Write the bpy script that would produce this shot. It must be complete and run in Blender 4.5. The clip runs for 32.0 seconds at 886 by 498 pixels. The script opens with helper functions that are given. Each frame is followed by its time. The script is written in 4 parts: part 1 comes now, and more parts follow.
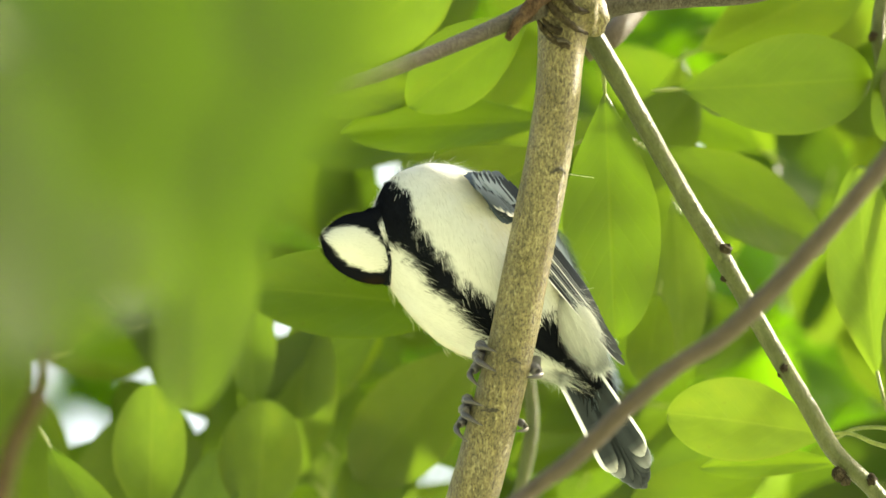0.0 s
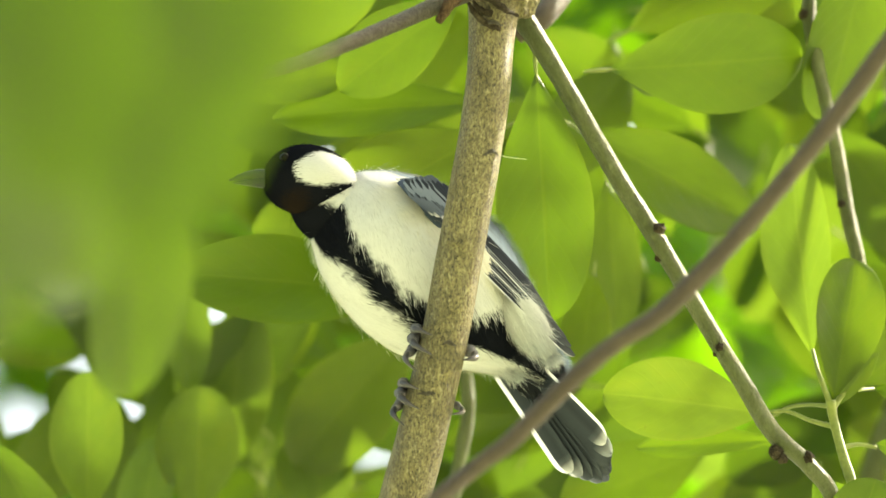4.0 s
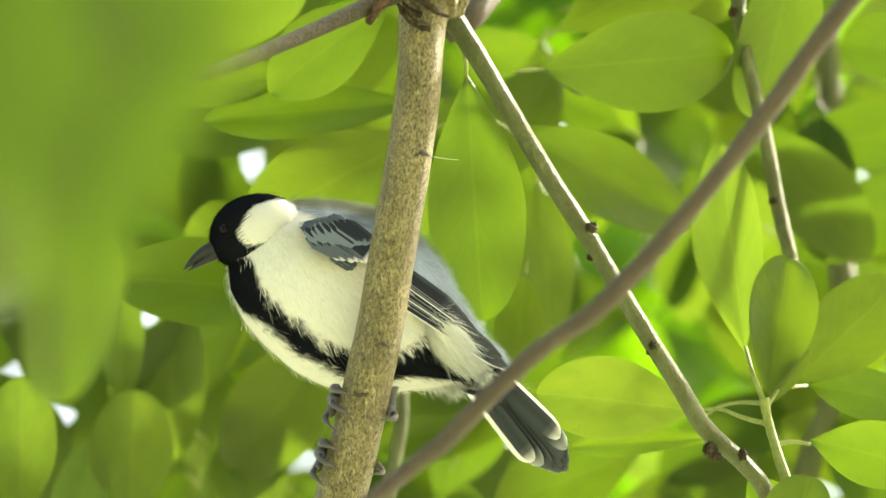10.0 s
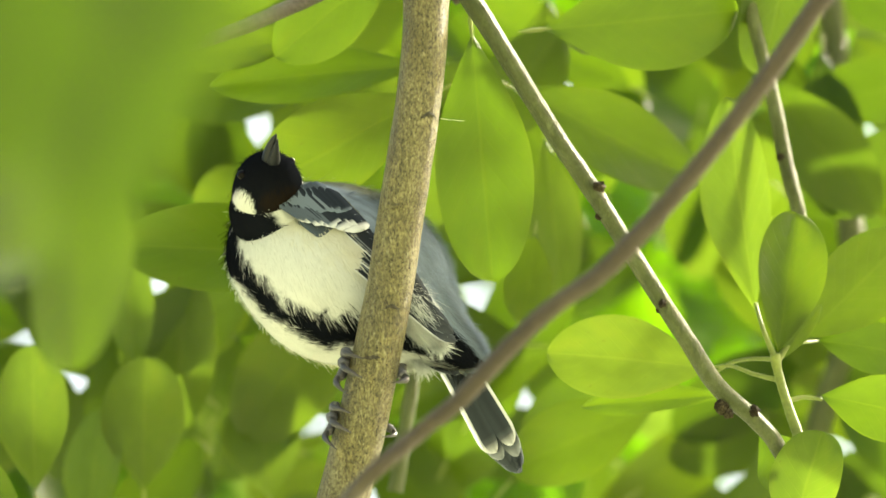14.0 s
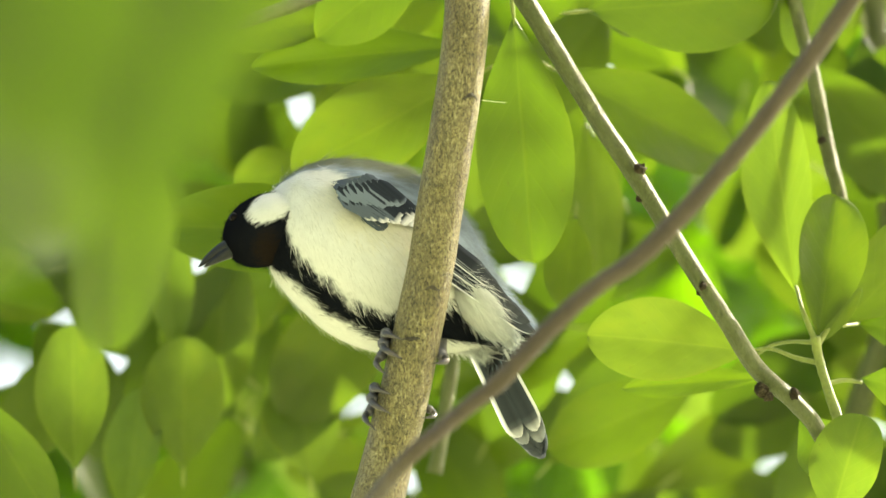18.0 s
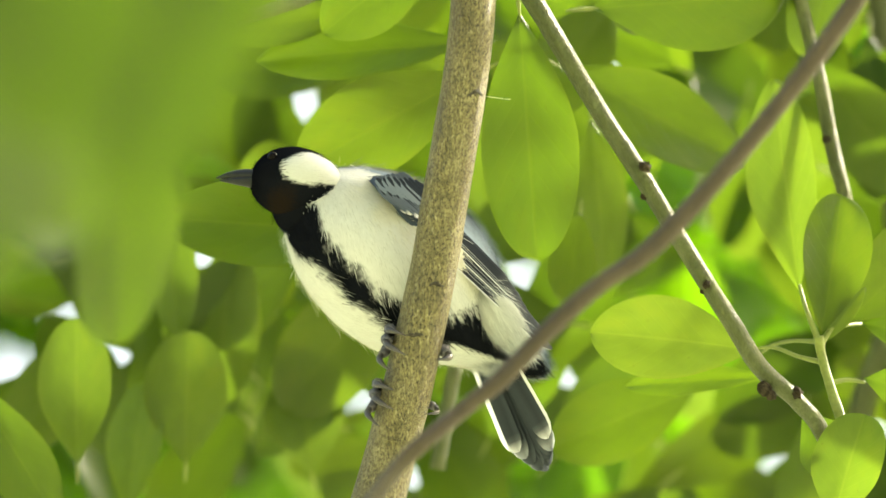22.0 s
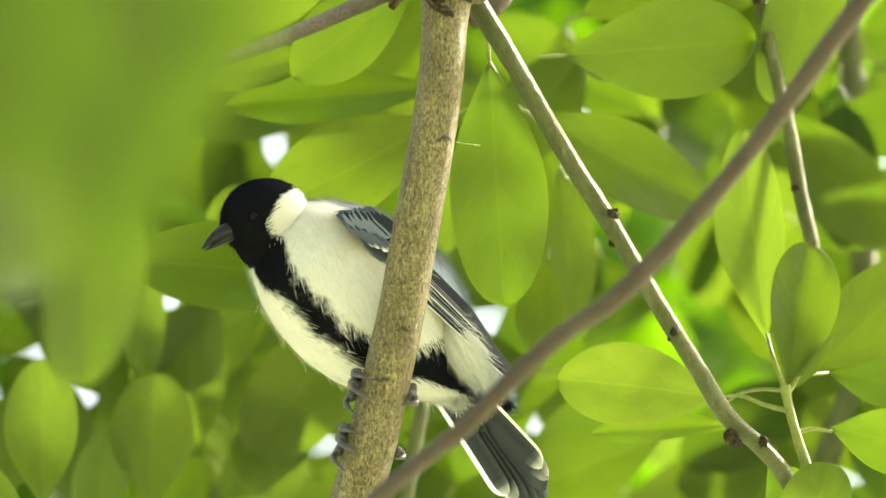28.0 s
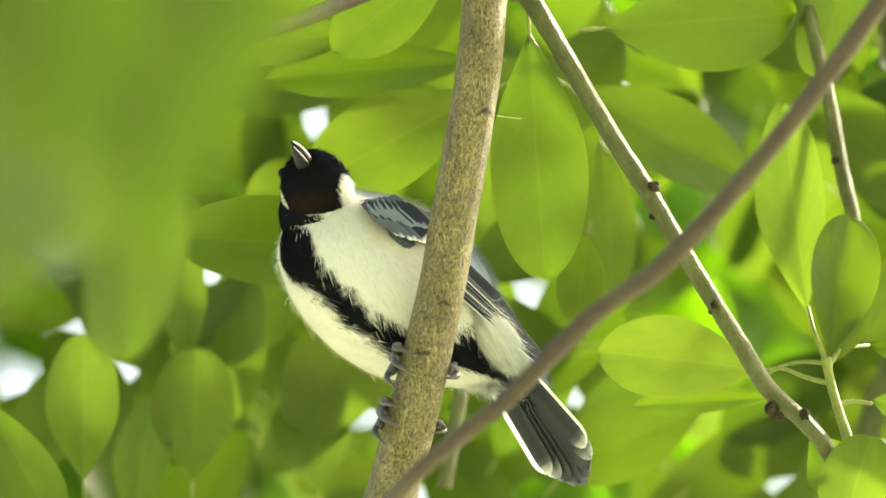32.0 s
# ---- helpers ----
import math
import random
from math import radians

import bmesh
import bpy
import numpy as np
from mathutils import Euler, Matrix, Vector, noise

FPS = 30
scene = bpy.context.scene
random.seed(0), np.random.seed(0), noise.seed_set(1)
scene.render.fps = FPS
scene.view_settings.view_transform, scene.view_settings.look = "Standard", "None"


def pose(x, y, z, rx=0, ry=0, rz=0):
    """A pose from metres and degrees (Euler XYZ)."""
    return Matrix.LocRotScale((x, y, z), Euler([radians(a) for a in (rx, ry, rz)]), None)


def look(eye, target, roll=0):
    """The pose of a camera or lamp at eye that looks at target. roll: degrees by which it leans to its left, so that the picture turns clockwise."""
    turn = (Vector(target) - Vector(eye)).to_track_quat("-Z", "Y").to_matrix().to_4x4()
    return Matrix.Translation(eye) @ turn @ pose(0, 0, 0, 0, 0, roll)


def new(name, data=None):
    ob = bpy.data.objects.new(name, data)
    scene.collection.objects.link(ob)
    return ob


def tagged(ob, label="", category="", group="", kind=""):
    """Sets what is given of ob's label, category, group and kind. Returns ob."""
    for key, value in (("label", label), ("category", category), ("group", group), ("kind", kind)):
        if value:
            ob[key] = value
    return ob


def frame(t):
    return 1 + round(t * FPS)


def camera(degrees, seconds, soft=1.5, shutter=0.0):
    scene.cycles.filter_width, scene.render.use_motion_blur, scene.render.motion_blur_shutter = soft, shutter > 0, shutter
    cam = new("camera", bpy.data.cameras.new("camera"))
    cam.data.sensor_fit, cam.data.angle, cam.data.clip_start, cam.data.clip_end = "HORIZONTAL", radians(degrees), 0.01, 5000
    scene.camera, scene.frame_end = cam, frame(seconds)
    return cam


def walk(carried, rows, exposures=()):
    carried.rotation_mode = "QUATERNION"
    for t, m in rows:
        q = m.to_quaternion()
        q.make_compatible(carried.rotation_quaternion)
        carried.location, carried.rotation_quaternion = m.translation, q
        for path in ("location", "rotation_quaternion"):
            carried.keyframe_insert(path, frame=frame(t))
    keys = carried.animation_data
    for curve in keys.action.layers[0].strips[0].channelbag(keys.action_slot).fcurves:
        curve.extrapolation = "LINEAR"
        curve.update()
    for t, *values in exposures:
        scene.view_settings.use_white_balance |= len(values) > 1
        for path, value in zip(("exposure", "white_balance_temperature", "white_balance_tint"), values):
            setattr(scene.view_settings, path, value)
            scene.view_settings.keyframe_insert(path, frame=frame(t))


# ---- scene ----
# ---- the perch and the lens ----
# All places are told in centimetres from the perch: u to the right, v up across
# the line of sight, w away from the lens. The lens looks 35 degrees upwards.
TILT, REACH = radians(35), 3.0
EYE = Vector((0, 0, 1.55))
RIGHT = Vector((1, 0, 0))
RISE = Vector((0, -math.sin(TILT), math.cos(TILT)))
AWAY = Vector((0, math.cos(TILT), math.sin(TILT)))
PERCH = EYE + REACH * AWAY


def at(u, v, w=0.0):
    return PERCH + 0.01 * (u * RIGHT + v * RISE + w * AWAY)


FRAME = Matrix((RIGHT, RISE, -AWAY)).transposed().to_4x4()
FRAME.translation = PERCH

cam = camera(4.605, 32.0, soft=1.5)
cam.data.dof.use_dof = True
cam.data.dof.focus_distance = REACH + 0.015
cam.data.dof.aperture_fstop = 11.0
cam.data.dof.aperture_blades = 0
walk(cam, [
    (0.0, look(EYE, at(-3.285, -0.572), 1.76)),
    (0.5, look(EYE, at(-1.918, -0.367), 1.38)),
    (1.0, look(EYE, at(-1.030, -0.295), 0.80)),
    (1.5, look(EYE, at(-0.774, -0.383), 0.35)),
    (2.0, look(EYE, at(-0.801, -0.063), 0.46)),
    (2.5, look(EYE, at(-1.043, 0.168), 0.36)),
    (3.0, look(EYE, at(-1.533, -0.182), 0.34)),
    (3.5, look(EYE, at(-1.838, -0.808), 0.60)),
    (5.5, look(EYE, at(-0.876, -1.132), 0.66)),
    (6.0, look(EYE, at(-0.598, -0.496), 0.58)),
    (6.5, look(EYE, at(-0.132, 0.490), 0.44)),
    (7.0, look(EYE, at(0.404, 0.812), 0.13)),
    (7.5, look(EYE, at(0.633, 0.385), -0.08)),
    (8.0, look(EYE, at(0.253, -0.064), -0.01)),
    (8.5, look(EYE, at(-0.041, -0.200), 0.06)),
    (9.0, look(EYE, at(-0.000, -0.000), 0.00)),
    (9.5, look(EYE, at(0.230, -0.131), -0.06)),
    (10.0, look(EYE, at(0.373, -0.964), -0.15)),
    (10.5, look(EYE, at(0.326, -1.475), -0.29)),
    (11.0, look(EYE, at(0.130, -1.310), -0.35)),
    (11.5, look(EYE, at(0.199, -1.118), -0.67)),
    (12.0, look(EYE, at(0.514, -1.411), -1.03)),
    (12.5, look(EYE, at(0.477, -2.046), -1.00)),
    (13.0, look(EYE, at(0.293, -2.188), -1.00)),
    (13.5, look(EYE, at(0.257, -2.019), -0.89)),
    (14.0, look(EYE, at(0.127, -2.008), -1.07)),
    (14.5, look(EYE, at(-0.244, -2.125), -1.02)),
    (16.5, look(EYE, at(-1.124, -2.388), -0.80)),
    (17.0, look(EYE, at(-1.160, -2.298), -0.50)),
    (17.5, look(EYE, at(-0.904, -2.281), -0.52)),
    (18.0, look(EYE, at(-0.985, -2.498), -0.66)),
    (18.5, look(EYE, at(-1.201, -2.708), -0.52)),
    (19.0, look(EYE, at(-1.314, -2.421), -0.46)),
    (19.5, look(EYE, at(-1.133, -1.819), -0.49)),
    (20.0, look(EYE, at(-0.880, -1.668), -0.75)),
    (20.5, look(EYE, at(-0.987, -2.203), -0.66)),
    (21.0, look(EYE, at(-1.120, -2.837), -0.49)),
    (21.5, look(EYE, at(-1.195, -2.934), -0.49)),
    (22.0, look(EYE, at(-1.098, -2.599), -0.18)),
    (22.5, look(EYE, at(-0.911, -2.194), -0.22)),
    (23.0, look(EYE, at(-0.688, -1.871), -0.04)),
    (23.5, look(EYE, at(-0.502, -1.949), -0.21)),
    (24.0, look(EYE, at(-0.647, -2.105), -0.19)),
    (24.5, look(EYE, at(-0.643, -1.576), -0.09)),
    (25.0, look(EYE, at(-0.290, -0.947), -0.17)),
    (25.5, look(EYE, at(0.074, -0.805), -0.39)),
    (27.5, look(EYE, at(-0.189, -1.138), -0.06)),
    (28.0, look(EYE, at(-0.222, -1.369), 0.26)),
    (28.5, look(EYE, at(-0.028, -1.752), 0.47)),
    (29.0, look(EYE, at(-0.075, -1.907), 0.48)),
    (29.5, look(EYE, at(-0.289, -2.220), 0.33)),
    (30.0, look(EYE, at(-0.870, -2.566), 0.45)),
    (30.5, look(EYE, at(-0.953, -2.325), 0.84)),
    (31.0, look(EYE, at(-0.844, -1.951), 0.34)),
    (31.5, look(EYE, at(-0.948, -1.790), 0.54)),
    (32.0, look(EYE, at(-1.325, -2.092), 0.23)),
], exposures=[(0, 1.84, 7200, 0), (32, 1.84, 7200, 0)])

# ---- light: a high sun from behind the leaves, and the open sky ----
SUN_DIR = (0.66 * RIGHT + 0.40 * RISE + 0.64 * AWAY).normalized()
sun = new("sun", bpy.data.lights.new("sun", "SUN"))
sun.data.energy, sun.data.angle, sun.data.color = 4.4, radians(6), (1.0, 0.95, 0.86)
sun.matrix_world = look(SUN_DIR * 20, (0, 0, 0))
world = bpy.data.worlds.new("sky")
scene.world = world
world.use_nodes = True
wn = world.node_tree.nodes
sky = wn.new("ShaderNodeTexSky")
sky.sky_type, sky.sun_disc = "NISHITA", False
sky.sun_elevation = math.asin(SUN_DIR.z)
sky.sun_rotation = math.atan2(SUN_DIR.x, SUN_DIR.y)
sky.air_density, sky.dust_density, sky.ozone_density = 1.5, 10.0, 1.0
world.node_tree.links.new(sky.outputs[0], wn["Background"].inputs[0])
wn["Background"].inputs[1].default_value = 0.15


# ---- materials ----
def material(name):
    m = bpy.data.materials.new(name)
    m.use_nodes = True
    n, l = m.node_tree.nodes, m.node_tree.links
    return m, n, l, n["Principled BSDF"]


def ramp(n, l, fac, *stops):
    r = n.new("ShaderNodeValToRGB")
    while len(r.color_ramp.elements) < len(stops):
        r.color_ramp.elements.new(0.5)
    for e, (p, c) in zip(r.color_ramp.elements, stops):
        e.position, e.color = p, (*c, 1)
    l.new(fac, r.inputs[0])
    return r.outputs[0]


def noise_tex(n, l, vec, scale, detail=4.0, rough=0.55):
    t = n.new("ShaderNodeTexNoise")
    t.inputs["Scale"].default_value, t.inputs["Detail"].default_value = scale, detail
    t.inputs["Roughness"].default_value = rough
    if vec:
        l.new(vec, t.inputs["Vector"])
    return t.outputs["Fac"]


def mixed(n, l, fac, a, b, blend="MIX"):
    x = n.new("ShaderNodeMix")
    x.data_type, x.blend_type = "RGBA", blend
    for sock, val in ((x.inputs[0], fac), (x.inputs[6], a), (x.inputs[7], b)):
        if isinstance(val, (int, float)):
            sock.default_value = val
        elif isinstance(val, tuple):
            sock.default_value = (*val, 1)
        else:
            l.new(val, sock)
    return x.outputs[2]


def calc(n, l, op, a, b=None):
    x = n.new("ShaderNodeMath")
    x.operation = op
    for sock, val in zip(x.inputs, (a, b)):
        if val is None:
            continue
        if isinstance(val, (int, float)):
            sock.default_value = val
        else:
            l.new(val, sock)
    return x.outputs[0]


def bump(n, l, bsdf, height, strength, distance):
    b = n.new("ShaderNodeBump")
    b.inputs["Strength"].default_value, b.inputs["Distance"].default_value = strength, distance
    l.new(height, b.inputs["Height"])
    l.new(b.outputs[0], bsdf.inputs["Normal"])


def bark_material(name, dark, mid, light, spot, fleck=0.8, rough=0.7, relief=0.9, gloss=0.5):
    m, n, l, p = material(name)
    turn = n.new("ShaderNodeMapping")
    turn.inputs["Rotation"].default_value = (-TILT, 0, 0)
    l.new(n.new("ShaderNodeTexCoord").outputs["Object"], turn.inputs[0])
    stretch = n.new("ShaderNodeMapping")
    stretch.inputs["Scale"].default_value = (1, 1, 0.55)
    l.new(turn.outputs[0], stretch.inputs[0])
    co = stretch.outputs[0]
    big = noise_tex(n, l, co, 110, 4, 0.65)
    patch = noise_tex(n, l, turn.outputs[0], 320, 3)
    fine = noise_tex(n, l, co, 1700, 6, 0.82)
    base = ramp(n, l, big, (0.3, dark), (0.5, mid), (0.72, light))
    base = mixed(n, l, calc(n, l, "MULTIPLY", patch, 0.5), base, mid)
    # fine fissures with ragged edges
    rub = ramp(n, l, fine, (0.395, (0.08, 0.06, 0.026)), (0.46, (0.55, 0.50, 0.37)), (0.54, (1.0, 1.0, 0.97)))
    c = mixed(n, l, fleck, base, rub, "MULTIPLY")
    long_way = n.new("ShaderNodeMapping")
    long_way.inputs["Scale"].default_value = (1, 1, 0.22)
    l.new(turn.outputs[0], long_way.inputs[0])
    wander = noise_tex(n, l, long_way.outputs[0], 1300, 4, 0.65)
    crack = ramp(n, l, calc(n, l, "ABSOLUTE", calc(n, l, "SUBTRACT", wander, 0.5)), (0.0, (1, 1, 1)), (0.02, (0.7, 0.7, 0.7)), (0.04, (0, 0, 0)))
    c = mixed(n, l, calc(n, l, "MULTIPLY", crack, 0.55 * fleck), c, tuple(0.4 * q for q in dark))
    flake = ramp(n, l, noise_tex(n, l, co, 900, 3, 0.7), (0.60, (0, 0, 0)), (0.68, (1, 1, 1)))
    c = mixed(n, l, calc(n, l, "MULTIPLY", flake, 0.5 * fleck), c, tuple(min(0.6, 1.25 * q) for q in light))
    blots = ramp(n, l, noise_tex(n, l, co, 700, 2), (0.66, (0, 0, 0)), (0.72, (1, 1, 1)))
    c = mixed(n, l, calc(n, l, "MULTIPLY", blots, 0.6 * fleck), c, spot)
    l.new(c, p.inputs["Base Color"])
    p.inputs["Roughness"].default_value = rough
    p.inputs["Specular IOR Level"].default_value = gloss
    bump(n, l, p, calc(n, l, "SUBTRACT", calc(n, l, "ADD", fine, calc(n, l, "MULTIPLY", patch, 1.5)), crack), relief, 0.0008)
    return m


BARK = bark_material("olive_grey_bark", (0.165, 0.143, 0.055), (0.29, 0.255, 0.107), (0.46, 0.425, 0.235), (0.035, 0.022, 0.01), 1.0, 0.42, 1.0, 0.6)
BARK_GREEN = bark_material("green_grey_bark", (0.062, 0.079, 0.022), (0.104, 0.127, 0.041), (0.175, 0.20, 0.088), (0.04, 0.034, 0.016), 0.34, 0.4, 0.8, 0.35)
BARK_BROWN = bark_material("brown_bark", (0.052, 0.037, 0.021), (0.074, 0.055, 0.033), (0.108, 0.084, 0.054), (0.03, 0.02, 0.012), 0.5, 0.6, 0.6)
BARK_GREY = bark_material("grey_bark", (0.08, 0.072, 0.052), (0.12, 0.108, 0.080), (0.18, 0.165, 0.13), (0.04, 0.03, 0.02), 0.8, 0.55, 1.0, 0.35)
SCAR = bark_material("bark_scar", (0.035, 0.027, 0.014), (0.065, 0.050, 0.027), (0.17, 0.145, 0.085), (0.03, 0.02, 0.012), 0.9, 0.8, 1.0, 0.2)
BARK_RED = bark_material("reddish_bark", (0.07, 0.04, 0.02), (0.12, 0.072, 0.036), (0.20, 0.135, 0.075), (0.03, 0.018, 0.01), 0.9, 0.8, 1.0, 0.2)


def leaf_material(name, tone, lit, stuff=False):
    """A thin waxy leaf: gloss on top of scattered and transmitted light, a pale midrib and side veins."""
    m, n, l, p = material(name)
    uv = n.new("ShaderNodeUVMap").outputs[0]
    sep = n.new("ShaderNodeSeparateXYZ")
    l.new(uv, sep.inputs[0])
    s, a = sep.outputs[0], calc(n, l, "ABSOLUTE", sep.outputs[1])
    co = n.new("ShaderNodeTexCoord").outputs["Object"]
    blot = noise_tex(n, l, co, 1.6 if not stuff else 14, 3)
    if stuff:
        rnd = n.new("ShaderNodeNewGeometry").outputs["Random Per Island"]
    else:
        rnd = n.new("ShaderNodeObjectInfo").outputs["Random"]
    # side veins leave the midrib at a slant
    slant = calc(n, l, "SUBTRACT", calc(n, l, "MULTIPLY", s, 9.0), calc(n, l, "MULTIPLY", a, 2.6))
    saw = calc(n, l, "ABSOLUTE", calc(n, l, "SUBTRACT", calc(n, l, "FRACT", slant), 0.5))
    side = ramp(n, l, saw, (0.0, (1, 1, 1)), (0.07, (0, 0, 0)))
    mid = ramp(n, l, a, (0.0, (1, 1, 1)), (0.02, (0.9, 0.9, 0.9)), (0.055, (0, 0, 0)))
    rim = ramp(n, l, a, (0.93, (0, 0, 0)), (0.985, (0.55, 0.55, 0.55)))
    vein = calc(n, l, "MAXIMUM", calc(n, l, "MULTIPLY", mid, 0.75), calc(n, l, "MAXIMUM", rim, calc(n, l, "MULTIPLY", side, 0.3)))
    dim = tuple(0.62 * x for x in tone)
    warm = (tone[0] * 1.45, tone[1] * 1.12, tone[2] * 0.9)
    c = ramp(n, l, blot, (0.25, dim), (0.5, tone), (0.78, warm))
    c = mixed(n, l, calc(n, l, "MULTIPLY", rnd, 0.28), c, (tone[0] * 0.5, tone[1] * 0.75, tone[2] * 0.7))
    c = mixed(n, l, calc(n, l, "MULTIPLY", vein, 0.32), c, (tone[0] * 2.2, tone[1] * 1.7, tone[2] * 2.0))
    t = ramp(n, l, blot, (0.25, tuple(0.75 * x for x in lit)), (0.5, lit), (0.78, (lit[0] * 1.25, lit[1] * 1.1, lit[2])))
    t = mixed(n, l, calc(n, l, "MULTIPLY", rnd, 0.34), t, (lit[0] * 0.45, lit[1] * 0.72, lit[2] * 0.6))
    t = mixed(n, l, calc(n, l, "MULTIPLY", vein, 0.2), t, (lit[0] * 1.3, lit[1] * 1.2, lit[2] * 1.6))
    # freckles
    fre = ramp(n, l, noise_tex(n, l, co, 22 if not stuff else 300, 2), (0.70, (0, 0, 0)), (0.76, (1, 1, 1)))
    c = mixed(n, l, calc(n, l, "MULTIPLY", fre, 0.5), c, (0.05, 0.04, 0.01))
    t = mixed(n, l, calc(n, l, "MULTIPLY", fre, 0.4), t, (0.06, 0.05, 0.01))
    l.new(c, p.inputs["Base Color"])
    p.inputs["Roughness"].default_value = 0.36
    p.inputs["Specular IOR Level"].default_value = 0.42
    bump(n, l, p, calc(n, l, "ADD", calc(n, l, "MULTIPLY", vein, -1.0), blot), 0.25, 0.002)
    tr = n.new("ShaderNodeBsdfTranslucent")
    l.new(t, tr.inputs[0])
    mix = n.new("ShaderNodeMixShader")
    mix.inputs[0].default_value = 0.6
    l.new(p.outputs[0], mix.inputs[1])
    l.new(tr.outputs[0], mix.inputs[2])
    l.new(mix.outputs[0], n["Material Output"].inputs[0])
    return m


# pale and dark copies: leaf tone, with light and shade put into the colour
LEAF = leaf_material("waxy_leaf", (0.058, 0.095, 0.008), (0.084, 0.138, 0.006))
LEAF_PALE_LIT = leaf_material("pale_lit_leaf", (0.092, 0.142, 0.018), (0.102, 0.160, 0.010))
LEAF_DARK_SHADED = leaf_material("dark_shaded_leaf", (0.048, 0.083, 0.006), (0.065, 0.112, 0.005))
LEAF_FAR = leaf_material("far_leaf", (0.042, 0.098, 0.006), (0.125, 0.270, 0.006), True)


def plain(name, color, rough=0.5, spec=0.5, sheen=0.0):
    m, n, l, p = material(name)
    co = n.new("ShaderNodeTexCoord").outputs["Object"]
    f = noise_tex(n, l, co, 700, 4)
    g = noise_tex(n, l, co, 150, 2)
    c = ramp(n, l, f, (0.3, tuple(0.7 * x for x in color)), (0.7, tuple(min(1, 1.2 * x) for x in color)))
    c = mixed(n, l, 0.35, c, ramp(n, l, g, (0.3, tuple(0.6 * x for x in color)), (0.7, color)))
    l.new(c, p.inputs["Base Color"])
    p.inputs["Roughness"].default_value, p.inputs["Specular IOR Level"].default_value = rough, spec
    p.inputs["Sheen Weight"].default_value = sheen
    bump(n, l, p, f, 0.35, 0.0003)
    return m


def plumage(name):
    """Feathers: the colours lie on the feathers themselves, with fine barbs over them."""
    m, n, l, p = material(name)
    col = n.new("ShaderNodeVertexColor")
    col.layer_name = "plumage"
    co = n.new("ShaderNodeTexCoord").outputs["Object"]
    f = noise_tex(n, l, co, 1500, 4, 0.7)
    c = mixed(n, l, 0.12, col.outputs[0], ramp(n, l, f, (0.3, (0.55, 0.55, 0.55)), (0.65, (1, 1, 1))), "MULTIPLY")
    l.new(c, p.inputs["Base Color"])
    p.inputs["Roughness"].default_value, p.inputs["Specular IOR Level"].default_value = 0.75, 0.0
    tr = n.new("ShaderNodeBsdfTranslucent")
    l.new(c, tr.inputs[0])
    mix = n.new("ShaderNodeMixShader")
    mix.inputs[0].default_value = 0.22
    l.new(p.outputs[0], mix.inputs[1])
    l.new(tr.outputs[0], mix.inputs[2])
    l.new(mix.outputs[0], n["Material Output"].inputs[0])
    return m


PLUMAGE = plumage("soft_plumage")
BEAK = plain("beak_horn", (0.015, 0.017, 0.020), 0.42, 0.2)
EYE_BLACK = plain("eye", (0.004, 0.003, 0.003), 0.12, 0.07)
FOOT = plain("scaly_foot", (0.125, 0.12, 0.125), 0.8, 0.6)
CLAW = plain("claw", (0.045, 0.04, 0.04), 0.35, 0.5)
GROUND_BOUNCE = plain("pale_ground_bounce", (0.36, 0.385, 0.25), 0.9, 0.2)
STEM = plain("green_stem", (0.18, 0.22, 0.05), 0.5, 0.3)
SILK = plain("spider_silk", (0.8, 0.8, 0.8), 0.3, 0.5)


# ---- mesh helpers ----
def mesh_of(name, verts, faces, mat, smooth=True, uv=None, colors=None, normals=None):
    me = bpy.data.meshes.new(name)
    me.from_pydata([tuple(v) for v in verts], [], [tuple(f) for f in faces])
    me.materials.append(mat)
    if smooth:
        me.polygons.foreach_set("use_smooth", [True] * len(me.polygons))
    idx = np.empty(len(me.loops), int)
    me.loops.foreach_get("vertex_index", idx)
    if uv is not None:
        me.uv_layers.new(name="UVMap").data.foreach_set("uv", np.asarray(uv, np.float32)[idx].ravel())
    if colors is not None:
        rgba = np.concatenate([colors, np.ones((len(colors), 1))], 1).astype(np.float32)
        me.color_attributes.new("plumage", "FLOAT_COLOR", "POINT").data.foreach_set("color", rgba.ravel())
    me.update()
    if normals is not None:
        me.normals_split_custom_set_from_vertices(normals)
    return me


def part(name, me, parent, m=None, label=""):
    ob = new(name, me)
    ob.parent = parent
    if m is not None:
        ob.matrix_basis = m
    if label:
        tagged(ob, label=label)
    return ob


def spline(points, per=8):
    """A smooth line through rows of numbers."""
    p = np.asarray(points, float)
    p = np.vstack([2 * p[0] - p[1], p, 2 * p[-1] - p[-2]])
    out = []
    for i in range(1, len(p) - 2):
        for k in range(per):
            t = k / per
            a, b, c, d = p[i - 1:i + 3]
            out.append(0.5 * (2 * b + (c - a) * t + (2 * a - 5 * b + 4 * c - d) * t * t + (3 * b - a - 3 * c + d) * t ** 3))
    out.append(p[-2])
    return np.array(out)


